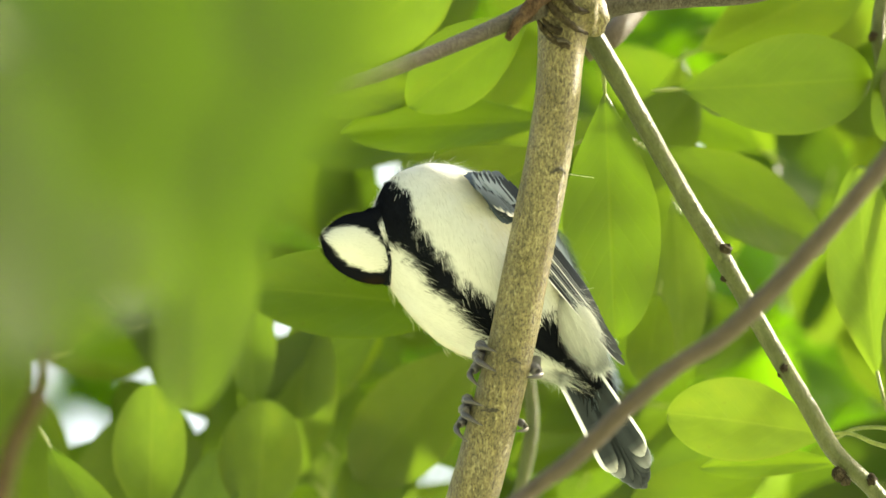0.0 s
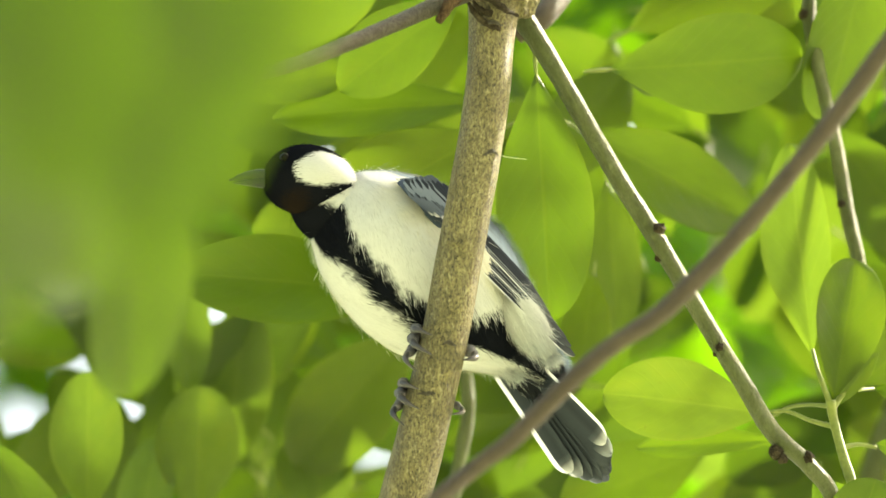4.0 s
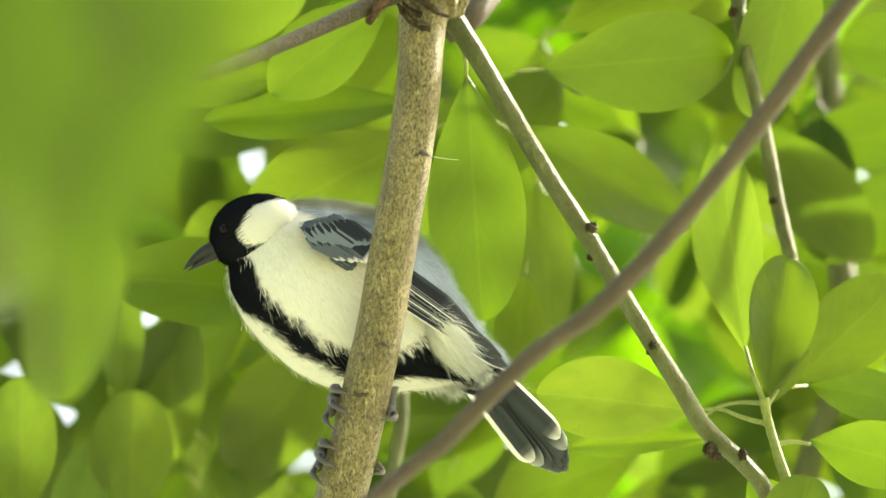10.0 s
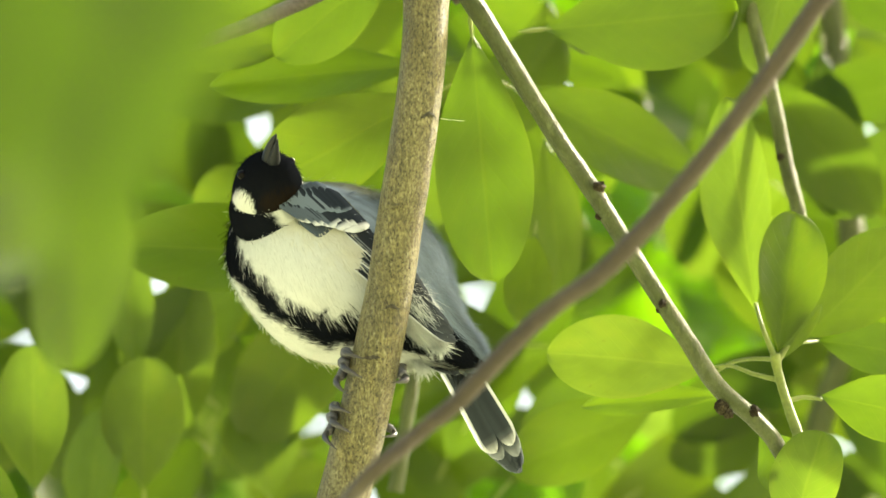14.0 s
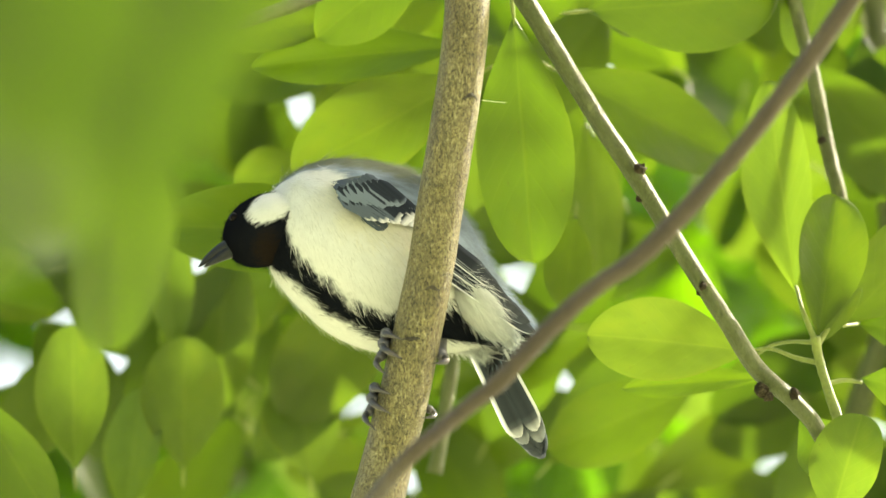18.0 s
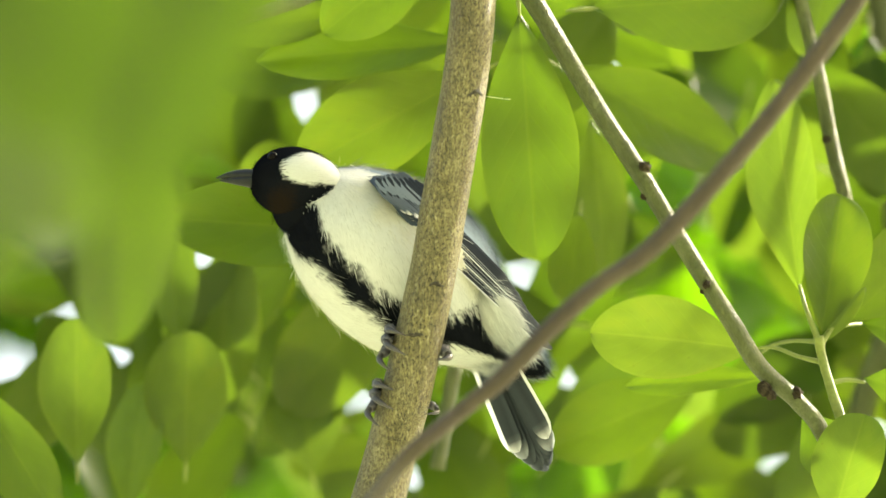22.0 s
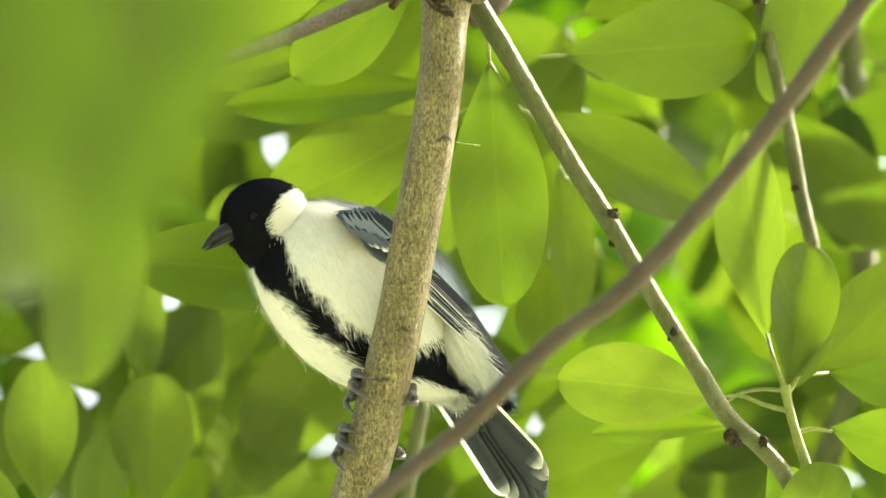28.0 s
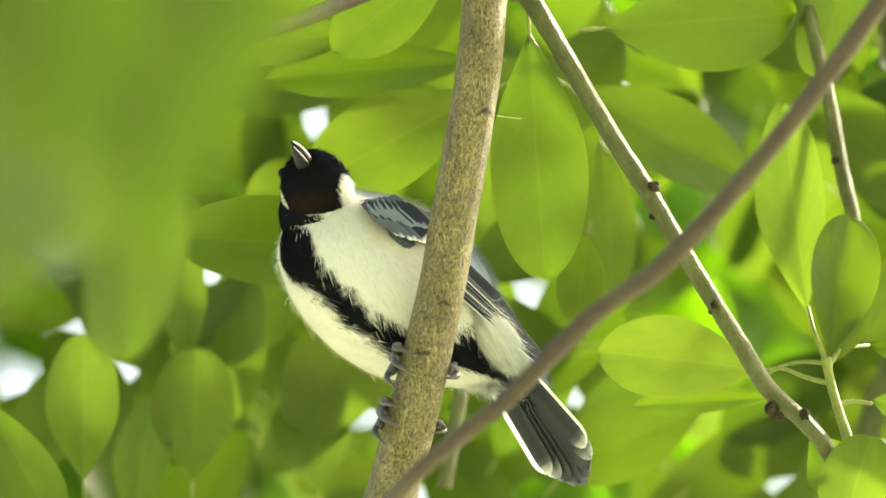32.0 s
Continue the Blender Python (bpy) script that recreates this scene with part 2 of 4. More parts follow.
def tube(points, radii, seg=16, per=8, rough=0.06, seed=0):
    """A round limb along points (metres), its girth uneven; vertices and faces."""
    rows = spline([(*p, r) for p, r in zip(points, radii)], per)
    path, rad = rows[:, :3], rows[:, 3]
    tan = np.gradient(path, axis=0)
    tan /= np.linalg.norm(tan, axis=1)[:, None]
    side = np.cross(tan[0], (0.31, 0.52, 0.79))
    verts, faces = [], []
    n = len(path)
    for i in range(n):
        side = side - tan[i] * side.dot(tan[i])
        side /= np.linalg.norm(side)
        up = np.cross(tan[i], side)
        for k in range(seg):
            a = 2 * math.pi * k / seg
            d = math.cos(a) * side + math.sin(a) * up
            q = path[i] + d * rad[i]
            g = noise.noise(Vector(q) * (1.1 / max(rad[0], 1e-4)) + Vector((seed, 0, 0)))
            h = noise.noise(Vector(q) * (4.0 / max(rad[0], 1e-4)) + Vector((0, seed, 0)))
            verts.append(path[i] + d * rad[i] * (1 + rough * g + 0.5 * rough * h))
    for i in range(n - 1):
        for k in range(seg):
            j = (k + 1) % seg
            faces.append((i * seg + k, i * seg + j, (i + 1) * seg + j, (i + 1) * seg + k))
    faces.append(tuple(reversed(range(seg))))
    faces.append(tuple((n - 1) * seg + k for k in range(seg)))
    return np.array(verts), faces


def limb(name, points, radii_cm, mat, parent, label="", **kw):
    v, f = tube(points, [0.01 * r for r in radii_cm], **kw)
    return part(name, mesh_of(name, v, f, mat), parent, label=label)


def lump(verts_scale, seg=14, rings=9, rough=0.2, seed=0):
    """A knobbly rounded lump."""
    verts, faces = [], []
    for i in range(rings + 1):
        th = math.pi * i / rings
        for k in range(seg):
            a = 2 * math.pi * k / seg
            d = Vector((math.sin(th) * math.cos(a), math.sin(th) * math.sin(a), math.cos(th)))
            g = 1 + rough * noise.noise(d * 2.3 + Vector((seed, seed * 0.7, 0)))
            verts.append([d[j] * verts_scale[j] * g for j in range(3)])
    for i in range(rings):
        for k in range(seg):
            j = (k + 1) % seg
            faces.append((i * seg + k, (i + 1) * seg + k, (i + 1) * seg + j, i * seg + j))
    return np.array(verts), faces


# ---- leaves ----
def leaf_shape(round_tip=1.0, bend=0.1, fold=0.08, wave=0.02, twist=0.0, ns=22, nc=8):
    """A leaf one long and one wide: base at the origin, tip along +Y, upper face +Z."""
    verts, faces, uv = [], [], []
    for i in range(ns + 1):
        s = 0.5 - 0.5 * math.cos(math.pi * i / ns)
        if s < 0.56:
            half = 0.5 * math.sin(0.5 * math.pi * s / 0.56) ** 1.05
        else:
            half = 0.5 * (1 - ((s - 0.56) / 0.44) ** (1.5 + 0.6 * round_tip)) ** (0.85 - 0.3 * round_tip)
        half = max(half, 0.004)
        for k in range(nc + 1):
            c = 2 * k / nc - 1
            x = half * c
            z = -bend * (s ** 2) + fold * abs(c) * half * 2 + wave * math.sin(9 * s + 2 * c) * c * c
            ca, sa = math.cos(twist * s), math.sin(twist * s)
            verts.append((x * ca - z * sa * 0.5, s, z * ca + x * sa * 0.5))
            uv.append((s, c))
    for i in range(ns):
        for k in range(nc):
            a = i * (nc + 1) + k
            faces.append((a, a + 1, a + nc + 2, a + nc + 1))
    return verts, faces, uv


LEAF_MESH = {}
for key, args in (("broad", (1.0, 0.10, 0.04, 0.02)), ("long", (0.6, 0.12, 0.06, 0.025)),
                  ("cupped", (1.3, 0.16, 0.12, 0.03)), ("flat", (0.8, 0.05, 0.03, 0.03)), ("curled", (1.0, -0.12, 0.10, 0.045, 0.5))):
    for tone, mat in (("", LEAF), ("_pale", LEAF_PALE_LIT), ("_dark", LEAF_DARK_SHADED)):
        v, f, uv = leaf_shape(*args)
        LEAF_MESH[key + tone] = mesh_of("leaf", v, f, mat, uv=uv)
v, f = tube([(0, -0.13, 0.012), (0, -0.08, 0.004), (0, -0.03, 0), (0, 0.05, -0.006)], [0.004, 0.011, 0.013, 0.005], seg=7, per=3, rough=0.05)
STALK = mesh_of("stalk", v * np.array((1.7, 1, 1)), f, STEM)


def leaf(parent, base, tip, wide, shape="broad", turn=0.0, stalked=True):
    """A leaf from its base to its tip, wide centimetres across, turned about its midrib; turn 0 faces the lens."""
    y = tip - base
    long = y.length
    y.normalize()
    z = (-AWAY - y * (-AWAY).dot(y)).normalized()
    x = y.cross(z)
    m = Matrix((x, y, z)).transposed().to_4x4() @ Matrix.Rotation(radians(turn), 4, "Y")
    m = Matrix.Translation(base) @ m @ Matrix.Diagonal((0.01 * wide, long, 0.5 * (long + 0.01 * wide), 1))
    ob = new("leaf", LEAF_MESH[shape])
    ob.parent = parent
    ob.matrix_basis = m
    if stalked:
        part("stalk", STALK, ob)
    return ob


# ---- the tree with the perch ----
tree = tagged(new("tree"), "broad-leaved evergreen tree with olive-grey branches and waxy green leaves", "tree")

limb("main_branch", [Vector((0.05, 2.2, -0.05)), Vector((0.02, 2.3, 1.2)), Vector((-0.05, 2.42, 2.6)), at(-5.6, -23, -9), at(-3.85, -13.2, -1.6), at(-2.70, -8.70, 0), at(-2.14, -6.60, 0), at(-1.78, -5.06, 0), at(-1.34, -3.06, 0), at(-0.95, -0.75, 0), at(-0.54, 1.55, 0), at(-0.28, 3.55, 0), at(-0.18, 5.10, 0.2), at(-0.03, 6.33, 0.5), at(0.25, 7.76, 2), at(0.72, 10.03, 5), at(1.06, 13.78, 12)],
     [4.5, 3.6, 2.2, 1.25, 0.85, 0.70, 0.68, 0.67, 0.655, 0.64, 0.62, 0.62, 0.66, 0.86, 0.70, 0.55, 0.45], BARK, tree, "speckled olive-grey branch on which the bird clings", seg=24, per=10, rough=0.05)
limb("side_branch", [at(0.25, 5.96, 1.2), at(0.65, 5.34, 1), at(1.20, 4.49, 1), at(1.87, 3.38, 1), at(2.69, 1.99, 1.2), at(3.49, 0.66, 1.4), at(4.30, -0.57, 1.6), at(5.17, -2.03, 1.8), at(6.01, -3.42, 2), at(6.79, -4.66, 2.2), at(7.57, -5.91, 2.4), at(8.63, -6.89, 2.6), at(9.34, -7.83, 3), at(10.42, -10.31, 5)],
     [0.42, 0.32, 0.285, 0.27, 0.26, 0.26, 0.26, 0.25, 0.245, 0.245, 0.255, 0.24, 0.23, 0.20], BARK_GREEN, tree, "green-grey side branch with small dark buds", per=8)
limb("side_branch", [at(0.79, 6.12, 1.5), at(1.79, 6.26, 1.6), at(3.34, 6.42, 1.8), at(4.82, 6.55, 2), at(6.30, 6.93, 2.4), at(7.86, 7.55, 3), at(9.92, 8.75, 4)],
     [0.34, 0.25, 0.23, 0.23, 0.22, 0.21, 0.18], BARK_GREY, tree, "grey side branch")
limb("side_branch", [at(-0.75, 6.08, -0.5), at(-1.75, 5.59, -1.2), at(-2.81, 5.09, -2), at(-4.02, 4.55, -3), at(-4.99, 4.11, -4), at(-5.81, 3.80, -5), at(-6.84, 3.45, -6), at(-7.51, 3.24, -6.5)],
     [0.30, 0.25, 0.22, 0.21, 0.20, 0.18, 0.14, 0.10], BARK_GREY, tree, "thin grey side branch, leafless at its end")
limb("stub", [at(-0.49, 6.69, -0.6), at(-0.90, 6.23, -1), at(-1.29, 5.71, -1.3), at(-1.65, 5.16, -1.5)], [0.30, 0.24, 0.19, 0.09], BARK_RED, tree, "short broken brown stub", rough=0.25)
# dark raised strips stand in for the shade in the fork's crevices
for n_, way_ in enumerate(([at(-0.95, 5.85, -0.6), at(-0.60, 5.36, -0.62), at(-0.14, 5.05, -0.5), at(0.29, 4.91, -0.1)], [at(-0.75, 6.47, -0.5), at(-0.40, 5.97, -0.75), at(0.09, 5.57, -0.72), at(0.52, 5.36, -0.3)], [at(-0.37, 6.93, -0.5), at(-0.09, 6.31, -0.75), at(0.25, 6.00, -0.7), at(0.65, 5.98, -0.2)], [at(-0.71, 5.76, -0.7), at(-0.49, 5.51, -0.7), at(-0.18, 5.39, -0.7)])):
    limb("crease", way_, [0.03, 0.10, 0.09, 0.03][:len(way_)], SCAR, tree, seg=8, per=6, rough=0.8, seed=n_)
limb("side_branch", [at(0.49, 4.91, 8), at(1.20, 5.47, 8), at(1.92, 6.43, 9), at(2.80, 7.65, 10), at(3.60, 9.11, 11)], [0.2, 0.33, 0.36, 0.34, 0.3], BARK_BROWN, tree)

# ---- camera-side twig ----
limb("twig", [at(14.31, 9.25, -14), at(12.55, 7.34, -14), at(11.38, 6.06, -14), at(10.20, 4.59, -14), at(8.67, 2.48, -14), at(7.57, 1.07, -14), at(6.32, -0.43, -14), at(4.90, -1.96, -14), at(4.04, -2.75, -14), at(2.95, -3.47, -14), at(1.78, -4.50, -14), at(0.46, -5.85, -14), at(-0.57, -6.66, -14), at(-2.11, -7.98, -14), at(-3.38, -9.64, -9)],
     [0.30, 0.29, 0.28, 0.27, 0.26, 0.25, 0.25, 0.27, 0.25, 0.24, 0.25, 0.24, 0.22, 0.22, 0.22], BARK_BROWN, tree, "thin bare brown twig crossing before the bird", rough=0.04)

limb("twig", [at(-12.15, -2.94, -38), at(-12.48, -4.29, -38), at(-13.02, -5.50, -38), at(-13.42, -7.24, -38)], [0.10, 0.20, 0.22, 0.24], BARK_RED, tree)


def burl(place, size, seed, mat=BARK):
    v, f = lump([0.01 * q for q in size], 20, 14, 0.35, seed)
    part("burl", mesh_of("burl", v, f, mat), tree, Matrix.Translation(place))


burl(at(0.03, 6.42, 0.3), (0.92, 0.8, 0.9), 1)
burl(at(0.48, 5.84, 0.6), (0.62, 0.5, 0.6), 2)
burl(at(-0.45, 6.17, 0), (0.6, 0.6, 0.55), 3)
burl(at(0.25, 7.11, 0.6), (0.85, 0.7, 0.8), 4)


def bud(parent, place, size, seed, flat=0.8, label=""):
    v, f = lump((0.0085 * size, 0.0085 * size, 0.0085 * size * flat), 20, 16, 0.45, seed)
    v *= (1 + 0.10 * np.sin(v[:, 2] / (0.0012 * size)))[:, None]
    part("bud", mesh_of("bud", v, f, SCAR), parent, pose(*place, seed * 40, seed * 25, 0), label)


bud(tree, at(4.44, -0.38, 1.2), 0.20, 1)
bud(tree, at(4.22, -0.26, 1.5), 0.13, 2)
bud(tree, at(4.42, -1.20, 1.6), 0.13, 3)
bud(tree, at(6.10, -3.62, 1.82), 0.16, 4)
bud(tree, at(6.02, -3.80, 2.0), 0.11, 5)
bud(tree, at(7.69, -6.49, 2.2), 0.22, 6)
bud(tree, at(7.87, -6.68, 2.2), 0.17, 7)
bud(tree, at(3.28, 0.72, 1.4), 0.11, 8)
bud(tree, at(2.72, 2.14, 1.05), 0.10, 9)
bud(tree, at(8.59, -6.62, 2.3), 0.18, 10)
bud(tree, at(9.48, -8.13, 2.6), 0.2, 11)
bud(tree, at(1.87, 3.38, 0.85), 0.10, 12)
bud(tree, at(8.52, 5.64, 8.8), 0.16, 13)
bud(tree, at(9.63, 0.33, 8.8), 0.15, 14)
bud(tree, at(11.58, 2.59, 23.5), 0.3, 15)


def scar(place, across, seed):
    """A leaf scar: a low dark ridge that runs part of the way round the branch."""
    pts, rad = [], []
    for i in range(9):
        s = i / 8 - 0.5
        a = radians(0.5 * (across[0] + across[1]) + 0.5 * (across[1] - across[0]) * s)
        pts.append(place + 0.0062 * (math.sin(a) * RIGHT - math.cos(a) * AWAY) + RISE * (0.0008 * math.cos(3.1 * s) + 0.0002 * math.sin(7 * s + seed)))
        rad.append(0.06 * (1 - 1.7 * abs(s)) + 0.008)
    limb("scar", pts, rad, BARK_GREY if seed % 2 else BARK, tree, seg=8, per=3, rough=0.3)


scar(at(-0.49, 1.58, 0), (-15, 75), 1)
scar(at(-0.98, -0.91, 0), (-60, 40), 2)
scar(at(-1.42, -3.62, 0), (-30, 55), 3)
scar(at(-1.20, -1.83, 0), (30, 100), 4)
scar(at(-1.78, -4.98, 0), (-80, 70), 5)
scar(at(-0.26, 3.63, 0), (-60, 10), 6)
scar(at(-0.22, 5.09, 0), (-60, 60), 7)
scar(at(-0.17, 5.37, 0), (-80, 20), 8)
scar(at(-2.09, -6.48, 0), (-20, 80), 9)
scar(at(-2.40, -7.83, 0), (-60, 40), 10)

# ---- twigs behind ----
limb("side_branch", [at(11.56, 9.32, 24), at(11.53, 6.33, 24), at(11.73, 4.00, 24), at(11.90, 1.35, 24), at(12.10, -1.31, 24), at(12.23, -3.31, 24), at(11.90, -5.30, 24), at(11.07, -7.63, 24), at(10.24, -10.95, 24)],
     [0.36, 0.37, 0.38, 0.40, 0.41, 0.41, 0.40, 0.40, 0.40], BARK_GREEN, tree)
limb("twig", [at(8.89, 8.89, 9), at(8.81, 6.99, 9), at(8.68, 5.72, 9), at(9.00, 3.98, 9), at(9.48, 1.92, 9), at(9.79, 0.17, 9), at(10.16, -1.33, 9), at(10.43, -2.53, 10)],
     [0.20, 0.21, 0.20, 0.19, 0.20, 0.21, 0.19, 0.12], BARK_GREEN, tree)
limb("twig", [at(9.65, -8.19, 3), at(9.86, -7.60, 3.2), at(9.58, -6.62, 3.6), at(9.34, -5.72, 4), at(9.23, -5.10, 4)], [0.18, 0.16, 0.14, 0.13, 0.15], STEM, tree, "green twig with a whorl of leaves", rough=0.12)
limb("twig", [at(9.23, -5.21, 4), at(8.91, -4.37, 4.3), at(8.77, -3.74, 5.4), at(8.80, -3.91, 6)], [0.09, 0.06, 0.05, 0.03], STEM, tree)
limb("twig", [at(9.29, -5.32, 4), at(9.70, -4.79, 4.5), at(10.07, -4.72, 5.5)], [0.09, 0.07, 0.05], STEM, tree)
limb("twig", [at(9.37, -5.83, 4), at(8.68, -5.66, 4.3), at(8.03, -5.42, 4.7), at(7.41, -5.46, 5)], [0.08, 0.06, 0.05, 0.04], STEM, tree)
limb("twig", [at(9.20, -5.25, 4), at(8.62, -5.24, 5), at(8.10, -5.35, 6), at(7.65, -5.65, 7)], [0.07, 0.05, 0.05, 0.04], STEM, tree)
limb("twig", [at(9.53, -6.40, 3.7), at(9.99, -6.31, 4), at(10.51, -6.38, 4.2)], [0.08, 0.06, 0.05], STEM, tree)
limb("twig", [at(9.29, -5.21, 4), at(9.87, -4.86, 5), at(10.48, -4.79, 6)], [0.07, 0.05, 0.04], STEM, tree)
limb("twig", [at(-1.35, -9.00, 14), at(-1.00, -7.07, 14), at(-0.79, -5.62, 14), at(-0.87, -4.49, 14), at(-1.03, -3.20, 14)], [0.22, 0.2, 0.2, 0.18, 0.16], BARK_GREEN, tree)
limb("twig", [at(10.11, 0.94, 21), at(10.65, 1.14, 21.5), at(11.18, 1.37, 22.5), at(11.76, 1.60, 24)], [0.04, 0.08, 0.09, 0.12], BARK_RED, tree)

# ---- leaves near the perch ----
leaf(tree, at(-2.28, -2.28, 9), at(-9.10, -1.65, 7), 2.55, "long", 12)
leaf(tree, at(1.03, 3.93, 5), at(1.54, -3.06, 6), 2.75, "broad", -6)
leaf(tree, at(-0.38, 3.09, 9), at(-6.29, 2.76, 8), 1.75, "long_dark", 20)
leaf(tree, at(-0.14, 2.22, 7), at(-5.23, -0.33, 7), 2.8, "broad", 16)
leaf(tree, at(3.05, 4.01, 7), at(8.68, 4.42, 9), 2.85, "broad", 8)
leaf(tree, at(2.08, 2.48, 10), at(7.65, -0.34, 12), 2.3, "long", -14)
leaf(tree, at(8.80, -3.99, 6), at(7.99, 2.23, 9), 2.1, "long_pale", -20, False)
leaf(tree, at(9.32, -5.05, 4), at(10.03, -1.11, 5), 1.95, "cupped", 10, False)
leaf(tree, at(10.04, -4.76, 5.5), at(13.16, -1.87, 7), 2.3, "broad", 0, False)
leaf(tree, at(10.45, -4.77, 6), at(13.45, -5.25, 6.5), 1.5, "broad_dark", -14, False)
leaf(tree, at(7.48, -5.49, 5), at(2.97, -4.86, 5), 2.45, "broad_pale", 20, False)
leaf(tree, at(10.45, -6.25, 4.2), at(13.80, -7.00, 3), 1.9, "broad", -12, False)
leaf(tree, at(9.27, -5.37, 4.2), at(10.59, -3.76, 4.5), 0.5, "long_pale", 8, False)
leaf(tree, at(7.97, -6.28, 7), at(3.85, -6.40, 8), 1.0, "long", 28, False)
leaf(tree, at(10.36, 7.91, 8), at(9.35, 2.48, 10), 2.6, "broad_dark", -26)
leaf(tree, at(-7.08, -1.94, 18), at(-7.89, -7.49, 18), 2.3, "long_pale", 12)
leaf(tree, at(-9.22, -1.28, 16), at(-8.65, -5.27, 16), 1.5, "long_pale", -20)
leaf(tree, at(-2.34, -3.24, 17), at(-5.95, -7.51, 19), 2.9, "broad", 4)
leaf(tree, at(-8.12, 3.40, 8), at(-4.04, 3.95, 8), 1.5, "long", -16)
leaf(tree, at(-1.09, 6.00, 7), at(-4.47, 3.40, 7), 2.3, "flat_dark", 16)
leaf(tree, at(-2.92, 7.78, 9), at(-6.30, 4.94, 8), 2.5, "broad_pale", -8)
leaf(tree, at(3.64, 5.20, 14), at(8.47, 7.58, 14), 2.5, "broad", 8)
leaf(tree, at(13.22, 6.98, 16), at(9.03, 6.26, 14), 1.95, "broad_dark", 6)
leaf(tree, at(14.68, 4.72, 16), at(11.83, 4.88, 16), 2.0, "broad_dark", 14)
leaf(tree, at(2.75, -1.66, 12), at(2.35, -4.32, 12), 1.4, "broad_dark", 10)
leaf(tree, at(3.08, 1.06, 14), at(3.56, -3.53, 14), 1.65, "broad_pale", -18)
leaf(tree, at(-11.54, -8.78, 12), at(-11.62, -4.59, 12), 2.2, "broad_pale", -14)
leaf(tree, at(-8.55, -8.87, 15), at(-8.50, -5.02, 15), 2.5, "broad_pale", -12)
leaf(tree, at(-4.76, -0.23, 16), at(-7.03, -0.55, 16), 1.6, "long", 8)
leaf(tree, at(3.51, 3.99, 10), at(5.06, 3.62, 12), 0.9, "cupped_dark", 30)
leaf(tree, at(6.05, -6.75, 14), at(1.87, -8.36, 14), 2.3, "broad_dark", 10)
leaf(tree, at(8.85, -7.18, 5), at(10.19, -9.46, 3), 1.6, "curled", 10)
leaf(tree, at(9.51, -10.21, 2), at(10.35, -7.19, 2), 2.0, "cupped_pale", -16)
leaf(tree, at(-4.99, -9.34, 20), at(-5.40, -5.89, 20), 2.4, "flat_pale", -12)
leaf(tree, at(-10.21, -10.29, 14), at(-9.79, -6.30, 16), 1.7, "long_pale", -12)
leaf(tree, at(-14.32, -6.32, 9), at(-12.11, -10.28, 9), 2.0, "long", 15)

# ---- leaves between lens and perch, out of focus ----
# the dark leaf colour also stands in for shade on these
leaf(tree, at(-8.78, 1.54, -30), at(-8.88, -4.93, -26), 3.03, "broad_dark", -32)
leaf(tree, at(-9.72, 2.25, -70), at(-8.23, -2.18, -62), 3.30, "broad_dark", -32)
leaf(tree, at(-8.70, 2.97, -78), at(-8.29, -1.98, -72), 3.30, "broad_dark", -26)
leaf(tree, at(-4.77, 5.90, -95), at(-6.45, -1.25, -95), 3.19, "broad_dark", -32)
leaf(tree, at(-7.43, 6.57, -100), at(-7.84, 0.22, -100), 3.74, "broad_dark", -32)
leaf(tree, at(-3.35, 6.41, -92), at(-4.84, 1.50, -92), 2.09, "long_dark", -32)
leaf(tree, at(-5.84, 6.21, -105), at(-4.54, 2.01, -105), 2.86, "broad_dark", -32)
leaf(tree, at(-10.71, 3.50, -100), at(-9.09, -3.00, -90), 3.74, "broad_dark", -32)
leaf(tree, at(-11.67, 6.36, -90), at(-9.50, 1.48, -95), 3.96, "broad_dark", -32)

# ---- foliage behind: many leaves, with gaps to the sky ----
GAPS = [
    (-4.90, 1.34, 0.11),
    (-7.68, -2.91, 0.09),
    (-7.45, -2.83, 0.06),
    (-9.80, -5.48, 0.10),
    (-12.77, -5.73, 0.12),
    (1.15, -3.28, 0.12),
    (10.55, -2.83, 0.08),
    (11.71, 0.97, 0.04),
    (3.55, 2.05, 0.04),
    (-3.24, -6.70, 0.12),
    (10.80, -7.60, 0.16),
    (-11.36, -4.36, 0.07),
    (2.25, -6.22, 0.07),
    (-1.90, -8.89, 0.08),
    (-13.19, -5.87, 0.14),
    (-14.25, -3.93, 0.04),
    (7.72, -8.52, 0.08),
]


def shuts(gap, centre, along, long, wide, free):
    """Whether a leaf of that centre, direction, length and width lies before a gap."""
    size = math.hypot(*along)
    du, dv = gap[0] - centre[0], gap[1] - centre[1]
    al = (du * along[0] + dv * along[1]) / max(size, 1e-3)
    ac = math.sqrt(max(du * du + dv * dv - al * al, 0))
    return (al / (0.5 * long * size + free)) ** 2 + (ac / (0.5 * wide + free)) ** 2 < 1


SUN_UVW = np.array((SUN_DIR.dot(RIGHT), SUN_DIR.dot(RISE), SUN_DIR.dot(AWAY)))
LANES = [(-9.5, -5.5, 15), (-4.5, -6.0, 17), (5.0, -6.5, 14), (-12.5, -8.0, 12)]


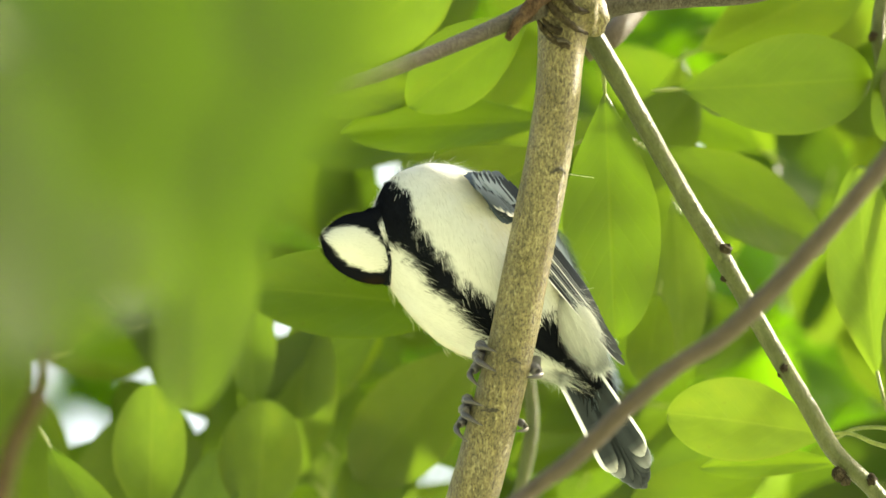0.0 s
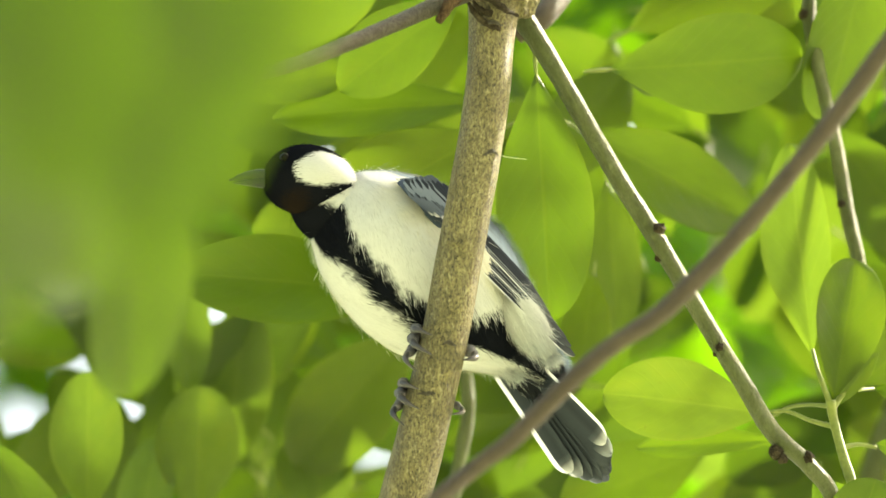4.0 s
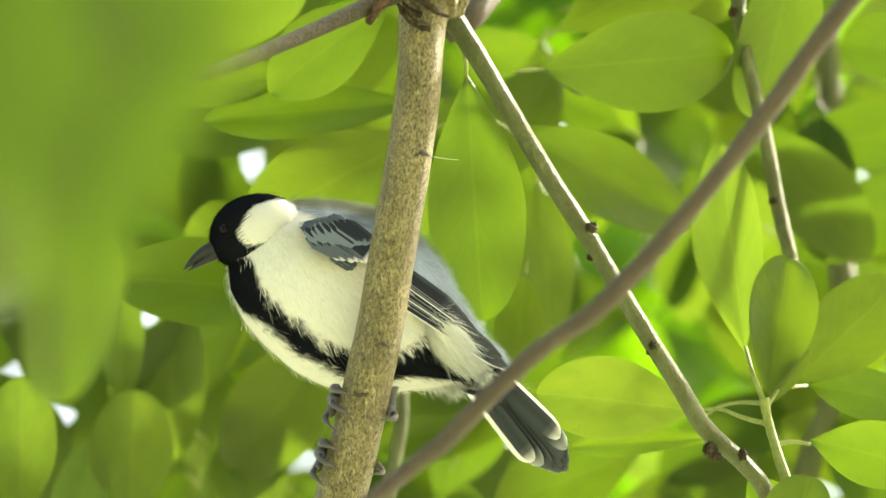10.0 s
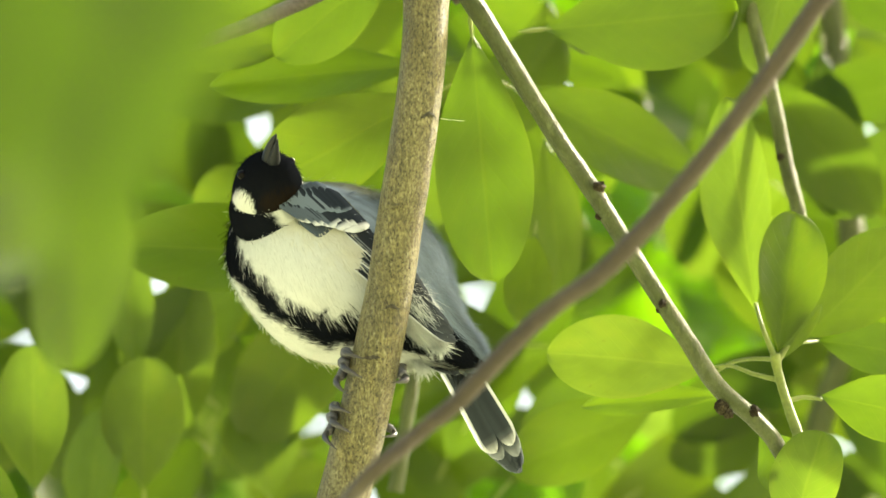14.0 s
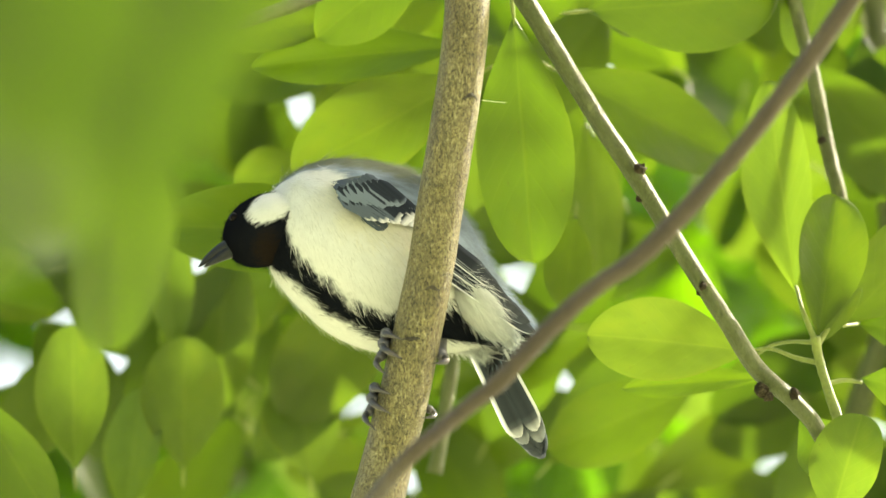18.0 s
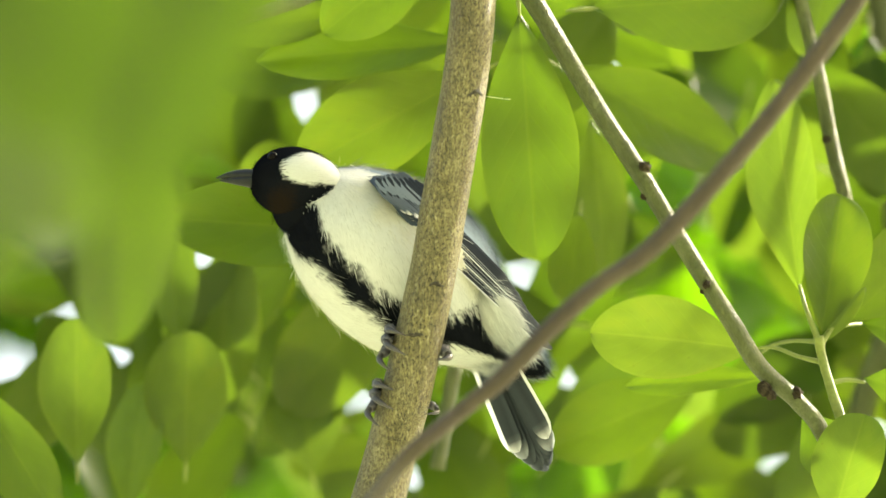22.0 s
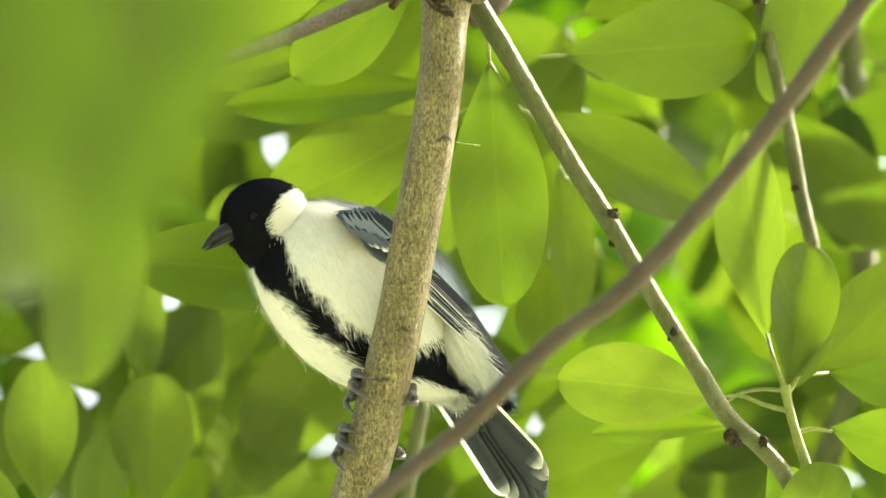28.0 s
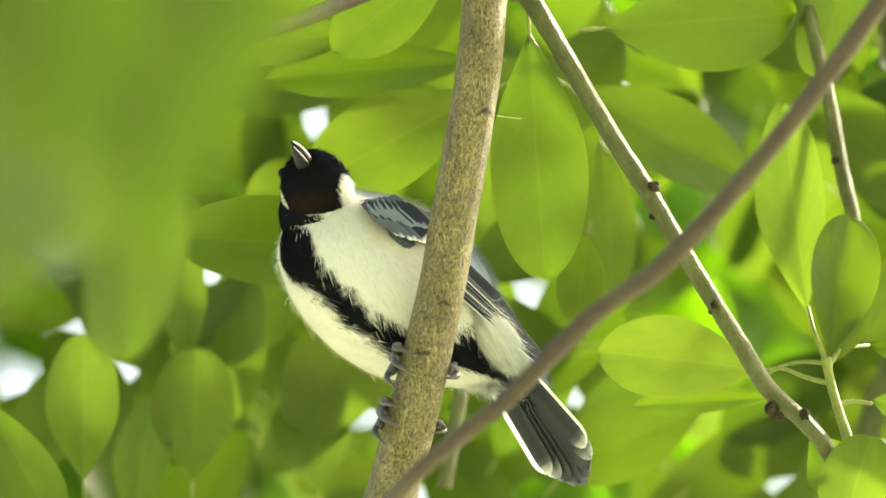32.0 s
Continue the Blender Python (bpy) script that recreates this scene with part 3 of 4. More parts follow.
def foliage(name, count, near, far, size, seed, mat, label, parent=None):
    rng = random.Random(seed)
    v0, f0, uv0 = leaf_shape(0.9, 0.14, 0.12, 0.02, ns=10, nc=4)
    v0, f0, uv0 = np.array(v0), np.array(f0), np.array(uv0)
    vs, fs, us, k = [], [], [], 0
    shapes = ("broad", "broad_dark", "long", "long_dark", "flat", "cupped_dark", "broad_pale", "curled")
    while k < count:
        w = rng.uniform(near, far)
        grow = 1 + w / 300
        u, v = rng.uniform(-19, 18) * grow, rng.uniform(-14, 11) * grow
        long = rng.uniform(*size)
        a = rng.gauss(-1.2, 1.1)
        y = Vector((math.cos(a), math.sin(a), rng.gauss(0, 0.35))).normalized()
        z = Vector((rng.gauss(0, 0.45), rng.gauss(0.1, 0.45), -1))
        z = (z - y * z.dot(y)).normalized()
        x = z.cross(y)
        wide = long * rng.uniform(0.36, 0.5)
        base = Vector((u, v, w)) - y * long / 2
        # leave the gaps open
        free = 0.8 * w / (300 + w) if w > 75 else 0
        ok = not any(shuts(g, (u / grow, v / grow), (y.x / grow, y.y / grow), long, wide / grow, 0.6 * g[2] + free) for g in GAPS)
        if not ok and rng.random() < 0.998:
            continue
        # the sun reaches the low leaves through lanes in the crown
        c = (u / grow, v / grow)
        if w < 75 and rng.random() < 0.9:
            lane = False
            for lu, lv, lw in LANES:
                d = np.array((u - lu, v - lv, w - lw))
                d -= SUN_UVW * d.dot(SUN_UVW)
                lane |= bool(d.dot(d) < 16)
            if lane:
                continue
        # the crown is thinner low down, where more light comes through
        if parent is not None and c[1] < -3 and rng.random() < 0.45:
            continue
        if parent is not None:
            k += 1
            shape = rng.choice(shapes)
            d = np.array((u + 8.2, v + 4.2, w - 17.5))
            d -= SUN_UVW * d.dot(SUN_UVW)
            if d.dot(d) < 11 and w > 17:
                continue
            ob = new("leaf", LEAF_MESH[shape])
            ob.parent = parent
            turn = Matrix([(q.x * RIGHT + q.y * RISE + q.z * AWAY).normalized() for q in (x, y, z)]).transposed().to_4x4()
            ob.matrix_basis = Matrix.Translation(at(*base)) @ turn @ Matrix.Diagonal((0.01 * wide, 0.01 * long, 0.01 * (long + wide) / 2, 1))
            part("stalk", STALK, ob)
            continue
        p = np.outer(v0[:, 0] * wide, x) + np.outer(v0[:, 1] * long, y) + np.outer(v0[:, 2] * long, z) + np.array(base)
        vs.append(p)
        fs.append(f0 + len(v0) * k)
        us.append(uv0)
        k += 1
    if parent is not None:
        return parent
    p = np.concatenate(vs)
    q = np.array(PERCH) + 0.01 * (np.outer(p[:, 0], RIGHT) + np.outer(p[:, 1], RISE) + np.outer(p[:, 2], AWAY))
    ob = new(name, mesh_of(name, q, np.concatenate(fs), mat, uv=np.concatenate(us)))
    return tagged(ob, label, "foliage", kind="stuff")


foliage("leaf", 195, 20, 50, (3.2, 6.6), 3, LEAF_FAR, "", tree)
# leaves whose edges frame the gaps
rng = random.Random(12)
for gu, gv, gr in GAPS:
    first = rng.uniform(0, 360)
    for k in range(5):
        a = radians(first + 72 * k + rng.uniform(-22, 22))
        w = rng.uniform(18, 30)
        grow = 1 + w / 300
        wide, long = rng.uniform(1.9, 2.6), rng.uniform(4.2, 5.8)
        off = 0.8 * gr + 0.06 + 0.5 * wide / grow
        cu, cv = gu + off * math.cos(a), gv + off * math.sin(a)
        ta = a + math.pi / 2 * rng.choice((-1, 1)) + rng.uniform(-0.25, 0.25)
        slide = rng.uniform(-0.2, 0.2) * long
        mid = Vector((cu * grow + slide * math.cos(ta), cv * grow + slide * math.sin(ta)))
        half = 0.5 * long * Vector((math.cos(ta), math.sin(ta)))
        if any(shuts(q, mid / grow, half.normalized() / grow, long, wide / grow, 0.3 * q[2]) for q in GAPS):
            continue
        leaf(tree, at(*(mid - half), w), at(*(mid + half), w + rng.uniform(-2, 2)), wide, rng.choice(("broad", "long", "flat", "broad_dark", "flat_dark")), rng.uniform(-22, 22))
foliage("foliage", 230, 40, 72, (3.2, 6.6), 4, LEAF_FAR, "dense waxy green leaves behind the perch, lit from behind")
foliage("far_foliage", 3400, 70, 200, (2.5, 6.5), 8, LEAF_FAR, "soft bright green leaves of the crown far behind")

foliage("distant_foliage", 4500, 90, 230, (1.4, 3.2), 15, LEAF_FAR, "small bright leaves far behind, blurred")

# ---- ground, far below, unseen; its pale colour bounces light up to the bird ----
ground = tagged(new("ground", mesh_of("ground", [(-400, -400, 0), (400, -400, 0), (400, 400, 0), (-400, 400, 0)], [(0, 1, 2, 3)], GROUND_BOUNCE)), "unseen ground below the tree, pale to bounce light upwards", "ground", kind="structure")

# ---- the bird ----
bird = tagged(new("bird"), "small black-headed tit with white cheeks and cream flanks on a branch", "bird")
bird.matrix_basis = FRAME


def smooth(a, b, x):
    t = np.clip((x - a) / (b - a), 0, 1)
    return t * t * (3 - 2 * t)


def wob(p, scale, seed=0.0):
    return np.array([noise.noise(Vector(q) * scale + Vector((seed, 0, seed))) for q in p])


def blend(c, mask, color):
    return c * (1 - mask[:, None]) + np.array(color) * mask[:, None]


WHITE, CREAM, BLACK, SLATE, OLIVE = (0.67, 0.685, 0.66), (0.645, 0.63, 0.51), (0.008, 0.009, 0.012), (0.215, 0.265, 0.315), (0.15, 0.165, 0.12)


def body_colors(p):
    """Plumage of the body by place, p in centimetres: x forward, y left, z up."""
    x, y, z = p.T
    ragged = 8 * wob(p, 1.1) + 8 * wob(p, 3.4, 3) + 5 * wob(p, 8.0, 5)
    phi = np.degrees(np.arctan2(np.abs(y), -z)) + 0.8 * ragged
    xx = x + 0.25 * wob(p, 2.0, 7)
    c = np.tile(np.array(CREAM), (len(p), 1))
    c = blend(c, np.clip(0.5 + 0.9 * wob(p, 0.7, 21), 0, 1) * 0.28, WHITE)
    c = blend(c, 1 - smooth(38, 62, phi), WHITE)
    c = blend(c, smooth(1.9, 3.1, xx), WHITE)
    half = np.interp(xx, [-4, -3.2, -2.4, -1.6, -0.6, 0.6, 1.6, 2.3, 2.8, 3.05, 3.25, 3.4], [110, 84, 52, 22, 11, 9, 10, 14, 21, 26, 30, 33])
    half = np.where(y < 0, np.interp(xx, [-4, -3.2, -2.2, -1.2, -0.2], [40, 4, -2, 5, 60]).clip(-6, half), half)
    c = blend(c, 1 - smooth(half - 4, half + 4, phi), BLACK)
    edge = np.interp(xx, [-3, 0, 2.0, 3.0], [72, 80, 94, 112])
    c = blend(c, smooth(edge - 6, edge + 6, phi), SLATE)
    c = blend(c, smooth(112, 128, phi) * smooth(-0.4, 0.9, xx), OLIVE)
    q = p * np.array((0.5, 2.2, 2.2))
    streak = 0.6 * wob(q, 3.0, 11) + 0.4 * wob(q, 8.0, 17)
    depth = np.where(c.mean(1) > 0.5, 0.10, 0.45)
    return c * (1 + depth * streak)[:, None]


def fuzz(p, nrm, back, colors, count, length, width, lift, rng, hang=0.0):
    """Feather tips: narrow blades that leave the skin, lying back along it."""
    pick = rng.integers(0, len(p), count)
    o, n, d, c = p[pick], nrm[pick], back[pick], colors[pick]
    d = d + hang * np.stack([0 * o[:, 0], -np.tanh(2.5 * o[:, 1]), -0.5 * np.abs(np.tanh(o[:, 1]))], 1)
    d = d - n * (d * n).sum(1)[:, None]
    d += rng.normal(0, 0.16, d.shape)
    d /= np.linalg.norm(d, axis=1)[:, None] + 1e-9
    s = np.cross(n, d)
    ln = length * rng.uniform(0.6, 1.3, (count, 1))
    wd = width * rng.uniform(0.6, 1.3, (count, 1))
    lf = np.broadcast_to(lift, len(p))[pick][:, None] * rng.uniform(0.2, 1.0, (count, 1))
    o = o + s * rng.normal(0, width, (count, 1)) + d * rng.normal(0, length * 0.4, (count, 1)) - n * 0.02
    v = np.stack([o - s * wd * 0.5, o + s * wd * 0.5,
                  o + d * ln * 0.55 + n * lf * 0.75 + s * wd * 0.45, o + d * ln * 0.55 + n * lf * 0.75 - s * wd * 0.45,
                  o + d * ln + n * lf], 1).reshape(-1, 3)
    k = np.arange(count)[:, None] * 5
    faces = [tuple(r) for r in k + np.array([[3, 2, 1, 0]])] + [tuple(r) for r in k + np.array([[4, 2, 3]])]
    shade = np.repeat(c * rng.uniform(*((0.92, 1.05) if hang == 0 else (0.84, 1.08)), (count, 1)), 5, 0)
    return v, faces, shade, np.repeat(n + 0.1 * d, 5, 0)


def feathered(name, parent, grid, rows, cols, paint, tip, blades, seed, label="", lift=0.1, width=0.06, length=0.5, hang=0.0):
    """A closed loft of rows x cols points in centimetres with painted plumage and feather tips."""
    p = grid.reshape(-1, 3)
    faces = []
    for i in range(rows - 1):
        for k in range(cols):
            j = (k + 1) % cols
            faces.append((i * cols + k, (i + 1) * cols + k, (i + 1) * cols + j, i * cols + j))
    faces.append(tuple(range(cols)))
    faces.append(tuple((rows - 1) * cols + k for k in reversed(range(cols))))
    along = np.gradient(grid, axis=0)
    around = np.roll(grid, -1, 1) - np.roll(grid, 1, 1)
    nrm = np.cross(around, along).reshape(-1, 3)
    mid = grid.mean(axis=(0, 1))
    nrm /= np.linalg.norm(nrm, axis=1)[:, None] + 1e-9
    ring = (grid - grid.mean(axis=1, keepdims=True)).reshape(-1, 3)
    nrm *= np.sign((nrm * ring).sum(1))[:, None] + 1e-9
    back = along.reshape(-1, 3) / (np.linalg.norm(along.reshape(-1, 3), axis=1)[:, None] + 1e-9)
    colors = paint(p)
    lift = lift(p) if callable(lift) else lift
    rng = np.random.default_rng(seed)
    v, f, c, fn = fuzz(p, nrm, back, colors, blades, length, width, lift, rng, hang)
    f = [tuple(i + len(p) for i in q) for q in f]
    me = mesh_of(name, 0.01 * np.concatenate([p, v]), faces + f, PLUMAGE, colors=np.concatenate([colors, c]), normals=np.concatenate([nrm, fn / np.linalg.norm(fn, axis=1)[:, None]]))
    return part(name, me, parent, label=label)


def loft(xs, radii, drop, cols, squash=1.0, hump=1.0):
    a = np.linspace(0, 2 * math.pi, cols, endpoint=False)
    humps = np.broadcast_to(hump, len(xs))
    return np.stack([np.stack([np.full(cols, x), r * squash * np.sin(a), d - r * np.cos(a) * np.where(np.cos(a) < 0, h, 1.0)], 1) for x, r, d, h in zip(xs, radii, drop, humps)])


def body_lift(p):
    """The back and rump are fluffed up, the breast lies smooth."""
    phi = np.degrees(np.arctan2(np.abs(p[:, 1]), -p[:, 2]))
    return 0.012 + 0.22 * smooth(95, 125, phi) * smooth(2.2, 0.8, p[:, 0]) + 0.03 * smooth(0.5, -1.5, p[:, 0])



# body: x forward; the first ring lies at the neck
bx = np.linspace(3.82, -4.3, 110)
br = spline([(3.82, 0.25), (3.72, 0.7), (3.5, 1.12), (3.2, 1.5), (2.6, 1.95), (1.6, 2.36), (0.3, 2.55), (-1.0, 2.28), (-2.2, 1.58), (-3.2, 0.95), (-4.0, 0.6), (-4.3, 0.4)], 10)
br = np.interp(-bx, -br[:, 0], br[:, 1])
body_grid = loft(bx, br, -0.12 * np.sin(np.linspace(0, math.pi, 110)), 120, 0.85, np.interp(bx, [-3.5, -1.6, 0.4], [1.08, 1.24, 1.28]))
body_grid += 0.05 * np.stack([wob(body_grid.reshape(-1, 3), 1.2, s) for s in (1, 5, 9)], 1).reshape(body_grid.shape)
body = feathered("body", bird, body_grid, 110, 120, body_colors, BLACK, 44000, 5, "cream and white breast with a black belly stripe and slate back", lift=body_lift, width=0.02, length=0.35, hang=0.6)


def head_colors(p):
    d = p / np.array((1.22, 0.94, 1.08))
    x, y, z = d.T
    w1 = 0.05 * wob(p, 3.0) + 0.03 * wob(p, 9.0, 4)
    c = np.tile(np.array(BLACK), (len(p), 1))
    throat = smooth(-0.5, -0.75, z + 2 * w1) * smooth(-0.1, 0.25, x)
    c = blend(c, throat, (0.016, 0.012, 0.009))
    e = ((x + 0.30) / 0.76) ** 2 + ((z + 0.10 + 0.20 * x) / 0.48) ** 2 + w1 * 5
    c = blend(c, (1 - smooth(0.85, 1.05, e)) * smooth(0.24, 0.40, np.abs(y)), WHITE)
    return c


th = np.linspace(0.12, math.pi - 0.12, 60)
head_grid = np.stack([np.stack([np.full(72, (1.22 if t < math.pi / 2 else 1.25) * math.cos(t)),
                                0.94 * math.sin(t) * np.sin(np.linspace(0, 2 * math.pi, 72, endpoint=False)),
                                1.08 * math.sin(t) * -np.cos(np.linspace(0, 2 * math.pi, 72, endpoint=False)) * (1 + 0.06 * math.cos(t))], 1) for t in th])
head_grid[:, :, 2] *= np.where(head_grid[:, :, 2] < 0, 0.80, 0.96)
head_grid *= np.array((1.03, 1.04, 1.02))
head = feathered("head", bird, head_grid, 60, 72, head_colors, BLACK, 15000, 9, "glossy black cap and bib with white cheeks", lift=0.014, width=0.018, length=0.20)


def neck_colors(p):
    """A black bib below and a thin black collar; behind them the breast and back go on."""
    x, y, z = p.T
    phi = np.degrees(np.arctan2(np.abs(0.56 * y + 0.83 * z), 0.83 * y - 0.56 * z)) + 14 * wob(p, 2.5, 2) + 8 * wob(p, 7.0, 4)
    c = np.tile(np.array(WHITE), (len(p), 1))
    c = blend(c, smooth(100, 120, phi), OLIVE)
    c = blend(c, smooth(0.48, 0.60, x + 0.12 * wob(p, 3.0, 8)), BLACK)
    below = 0.83 * z + 0.56 * y
    return blend(c, np.maximum(1 - smooth(30, 40, phi), smooth(-0.1, -0.3, below + 0.1 * wob(p, 4.0, 6))), BLACK)


ng = np.stack([np.stack([1.25 * math.cos(t) * np.ones(48), 1.06 * math.sin(t) * np.sin(np.linspace(0, 2 * math.pi, 48, endpoint=False)),
                          -1.06 * math.sin(t) * np.cos(np.linspace(0, 2 * math.pi, 48, endpoint=False))], 1) for t in np.linspace(0.15, math.pi - 0.15, 40)])
neck = feathered("neck", bird, ng, 40, 48, neck_colors, BLACK, 6000, 12, "neck with a black bib and collar over cream feathers", lift=0.03, width=0.018, length=0.22)


def cone(points, radii, flat, seg=12):
    v, f = tube(points, radii, seg=seg, per=5, rough=0.0)
    return v * np.array((1, 1, flat)), f


v, f = cone([(0.0105, 0, 0.0005), (0.0142, 0, 0.0008), (0.0182, 0, 0.0002), (0.0219, 0, -0.0012)], [0.0028, 0.0022, 0.0013, 0.0002], 0.9)
part("upper_beak", mesh_of("upper_beak", v, f, BEAK), head, label="dark horn beak")
v, f = cone([(0.0105, 0, -0.0008), (0.0137, 0, -0.0010), (0.0172, 0, -0.0013), (0.0209, 0, -0.0016)], [0.0023, 0.0017, 0.0010, 0.0002], 0.85)
lower_beak = part("lower_beak", mesh_of("lower_beak", v, f, BEAK), head)
for side in (1, -1):
    v, f = lump((0.0014, 0.0014, 0.0014), 16, 10, 0.0)
    part("eye", mesh_of("eye", v, f, EYE_BLACK), head, pose(0.0074, side * 0.0075, 0.0024), "shiny black eye")


# feathers of wing and tail, each a shaped vane on a shaft
def vane(name, long, wide, dark, edge, tip, edge_share=0.25, ns=14, curve=0.06, tip_from=0.86):
    """A long feather from the origin along -X; +Z its upper face, its pale edge on +Y."""
    verts, faces, cols = [], [], []
    cs = (-1.0, -0.55, -0.08, 0.0, 0.08, 0.97 - edge_share, 1 - edge_share, 1.0)
    for i in range(ns + 1):
        s = 1 - (1 - i / ns) ** 1.7
        half = wide * (0.45 + 0.55 * smooth(0, 0.25, s)) * math.sqrt(max(0.004, 1 - max(0.0, (s - 0.88) / 0.12) ** 2))
        for c in cs:
            y = half * (c if c > 0 else 0.7 * c)
            z = 0.05 * wide * (1 - abs(c)) - curve * s * s * long - 0.12 * wide * c * c
            verts.append((-s * long, y, z))
            k = 1.0 if c >= 1 - edge_share else 0.0
            col = np.array(dark) * (1 - k) + np.array(edge) * k
            col = col * (1 - tip[3] * smooth(tip_from, tip_from + 0.1, s)) + np.array(tip[:3]) * tip[3] * smooth(tip_from, tip_from + 0.1, s)
            cols.append(col * (0.8 if abs(c) < 0.09 else 1))
    n = len(cs)
    for i in range(ns):
        for k in range(n - 1):
            a = i * n + k
            faces.append((a, a + 1, a + n + 1, a + n))
    return mesh_of(name, 0.01 * np.array(verts), faces, PLUMAGE, colors=np.array(cols))


FLIGHT = vane("flight_feather", 5.2, 0.34, (0.028, 0.032, 0.038), (0.20, 0.22, 0.24), (0.10, 0.11, 0.12, 0.5), 0.08, curve=0.015)
FLIGHT_PALE = vane("flight_feather", 5.2, 0.34, (0.030, 0.034, 0.040), (0.72, 0.74, 0.74), (0.10, 0.11, 0.12, 0.5), 0.10, curve=0.015)
COVERT = vane("greater_covert", 1.15, 0.42, (0.030, 0.036, 0.046), (0.11, 0.135, 0.165), (0.78, 0.79, 0.77, 1.0), 0.25, curve=0.02, tip_from=0.77)
MEDIAN = vane("median_covert", 0.95, 0.34, (0.030, 0.037, 0.048), (0.18, 0.22, 0.265), (0.18, 0.22, 0.265, 0.8), 0.45, curve=0.02)
LESSER = vane("lesser_covert", 0.75, 0.34, (0.085, 0.105, 0.130), (0.17, 0.205, 0.245), (0.18, 0.215, 0.255, 0.8), 0.4, curve=0.03)
TAIL_INNER = vane("tail_feather", 5.0, 0.40, (0.048, 0.057, 0.068), (0.15, 0.17, 0.195), (0.13, 0.145, 0.16, 0.4), 0.10, curve=0.02)
TAIL_SECOND = vane("tail_feather", 5.0, 0.40, (0.05, 0.059, 0.07), (0.20, 0.22, 0.245), (0.66, 0.69, 0.72, 0.5), 0.12, curve=0.02, tip_from=0.89)
TAIL_OUTER = vane("tail_feather", 4.9, 0.42, (0.05, 0.059, 0.07), (0.56, 0.58, 0.61), (0.80, 0.81, 0.82, 1.0), 0.30, curve=0.02, tip_from=0.91)

# wing: root at the shoulder, length along -X, width across Y, upper face +Z
wings, vanes = [], {1: [], -1: []}
for side in (1, -1):
    wing_paint = lambda p: blend(np.tile(np.array((0.075, 0.095, 0.125)), (len(p), 1)), smooth(0.1, 0.7, -p[:, 1] * side + 0.2 * wob(p, 2.0)), OLIVE)
    wx = np.linspace(0.7, -2.6, 36)
    wr = np.interp(-wx, [-0.7, -0.3, 0.6, 1.6, 2.6], [0.15, 0.55, 0.82, 0.75, 0.3])
    g = loft(wx, wr, np.zeros(36), 32) * np.array((1, 1, 0.15))
    g[:, :, 2] -= 0.4 * np.clip((g[:, :, 0] + 0.3) / 1.0, 0, 1) ** 2
    wing = feathered("wing", bird, g, 36, 32, wing_paint, BLACK, 500, 20 + side, "folded slate-blue wing with a white bar", lift=0.004, width=0.02, length=0.15)
    for i in range(9):
        s = i / 8
        vanes[side].append(part("flight_feather", FLIGHT if i % 3 else FLIGHT_PALE, wing, pose(0.01 * (-0.9 + 0.3 * s), side * 0.01 * (0.50 - 0.82 * s + 0.04 * math.sin(5 * i)), 0.01 * (-0.02 + 0.22 * s), side * 8, 0, side * (3.5 - 2.5 * s + 0.8 * math.sin(7 * i))) @ Matrix.Diagonal((1 - 0.34 * s, side, 1, 1))))
    for kind, many, mesh, x0, x1, y0, y1, z0 in (("greater_covert", 15, COVERT, 0.50, -0.72, 0.60, -0.42, 0.11), ("median_covert", 8, MEDIAN, 0.62, -0.15, 0.52, -0.50, 0.13), ("lesser_covert", 7, LESSER, 0.60, 0.20, 0.38, -0.40, 0.10)):
        for i in range(many):
            s = i / (many - 1)
            part(kind, mesh, wing, pose(0.01 * (x0 + (x1 - x0) * s + 0.03 * math.sin(4.3 * i)), side * 0.01 * (y0 + (y1 - y0) * s), 0.01 * (z0 + 0.05 * math.sin(3 * s) + 0.11 * s), side * 8, 3, side * (10 - 16 * s + 2.5 * math.sin(2.7 * i))) @ Matrix.Diagonal((1, side, 1, 1)))
    wings.append(wing)

# tail: root at the rump, length along -X
tg = loft(np.linspace(0.8, -1.9, 24), np.interp(np.linspace(0, 1, 24), [0, 0.3, 0.8, 1], [0.55, 0.6, 0.42, 0.15]), np.zeros(24), 28) * np.array((1, 0.95, 0.55))


def tail_colors(p):
    c = np.tile(np.array((0.02, 0.022, 0.026)), (len(p), 1))
    c = blend(c, smooth(0.32, 0.5, np.abs(p[:, 1]) + 0.1 * wob(p, 3.0)), (0.66, 0.66, 0.64))
    return blend(c, smooth(0.0, 0.15, p[:, 2]), SLATE)


tail = feathered("tail", bird, tg, 24, 28, tail_colors, BLACK, 1500, 31, "dark tail with white outer feathers", lift=0.08, width=0.07, length=0.5)
tail_feathers = []


def tail_pose(s, fan):
    return pose(0, 0.0024 * s * (0.4 + 0.6 * fan), 0.0012 - 0.0018 * abs(s), 0, 0, -7.0 * s * fan)


for i in range(10):
    s = 2 * i / 9 - 1
    kind = TAIL_OUTER if abs(s) > 0.85 else TAIL_SECOND if abs(s) > 0.7 else TAIL_INNER
    flip = 1 if s > 0 else -1
    size = Matrix.Diagonal((1.0 - 0.13 * s * s + 0.02 * math.sin(5 * i), flip, 1, 1))
    tail_feathers.append((s, size, part("tail_feather", kind, tail, tail_pose(s, 1.0) @ size)))

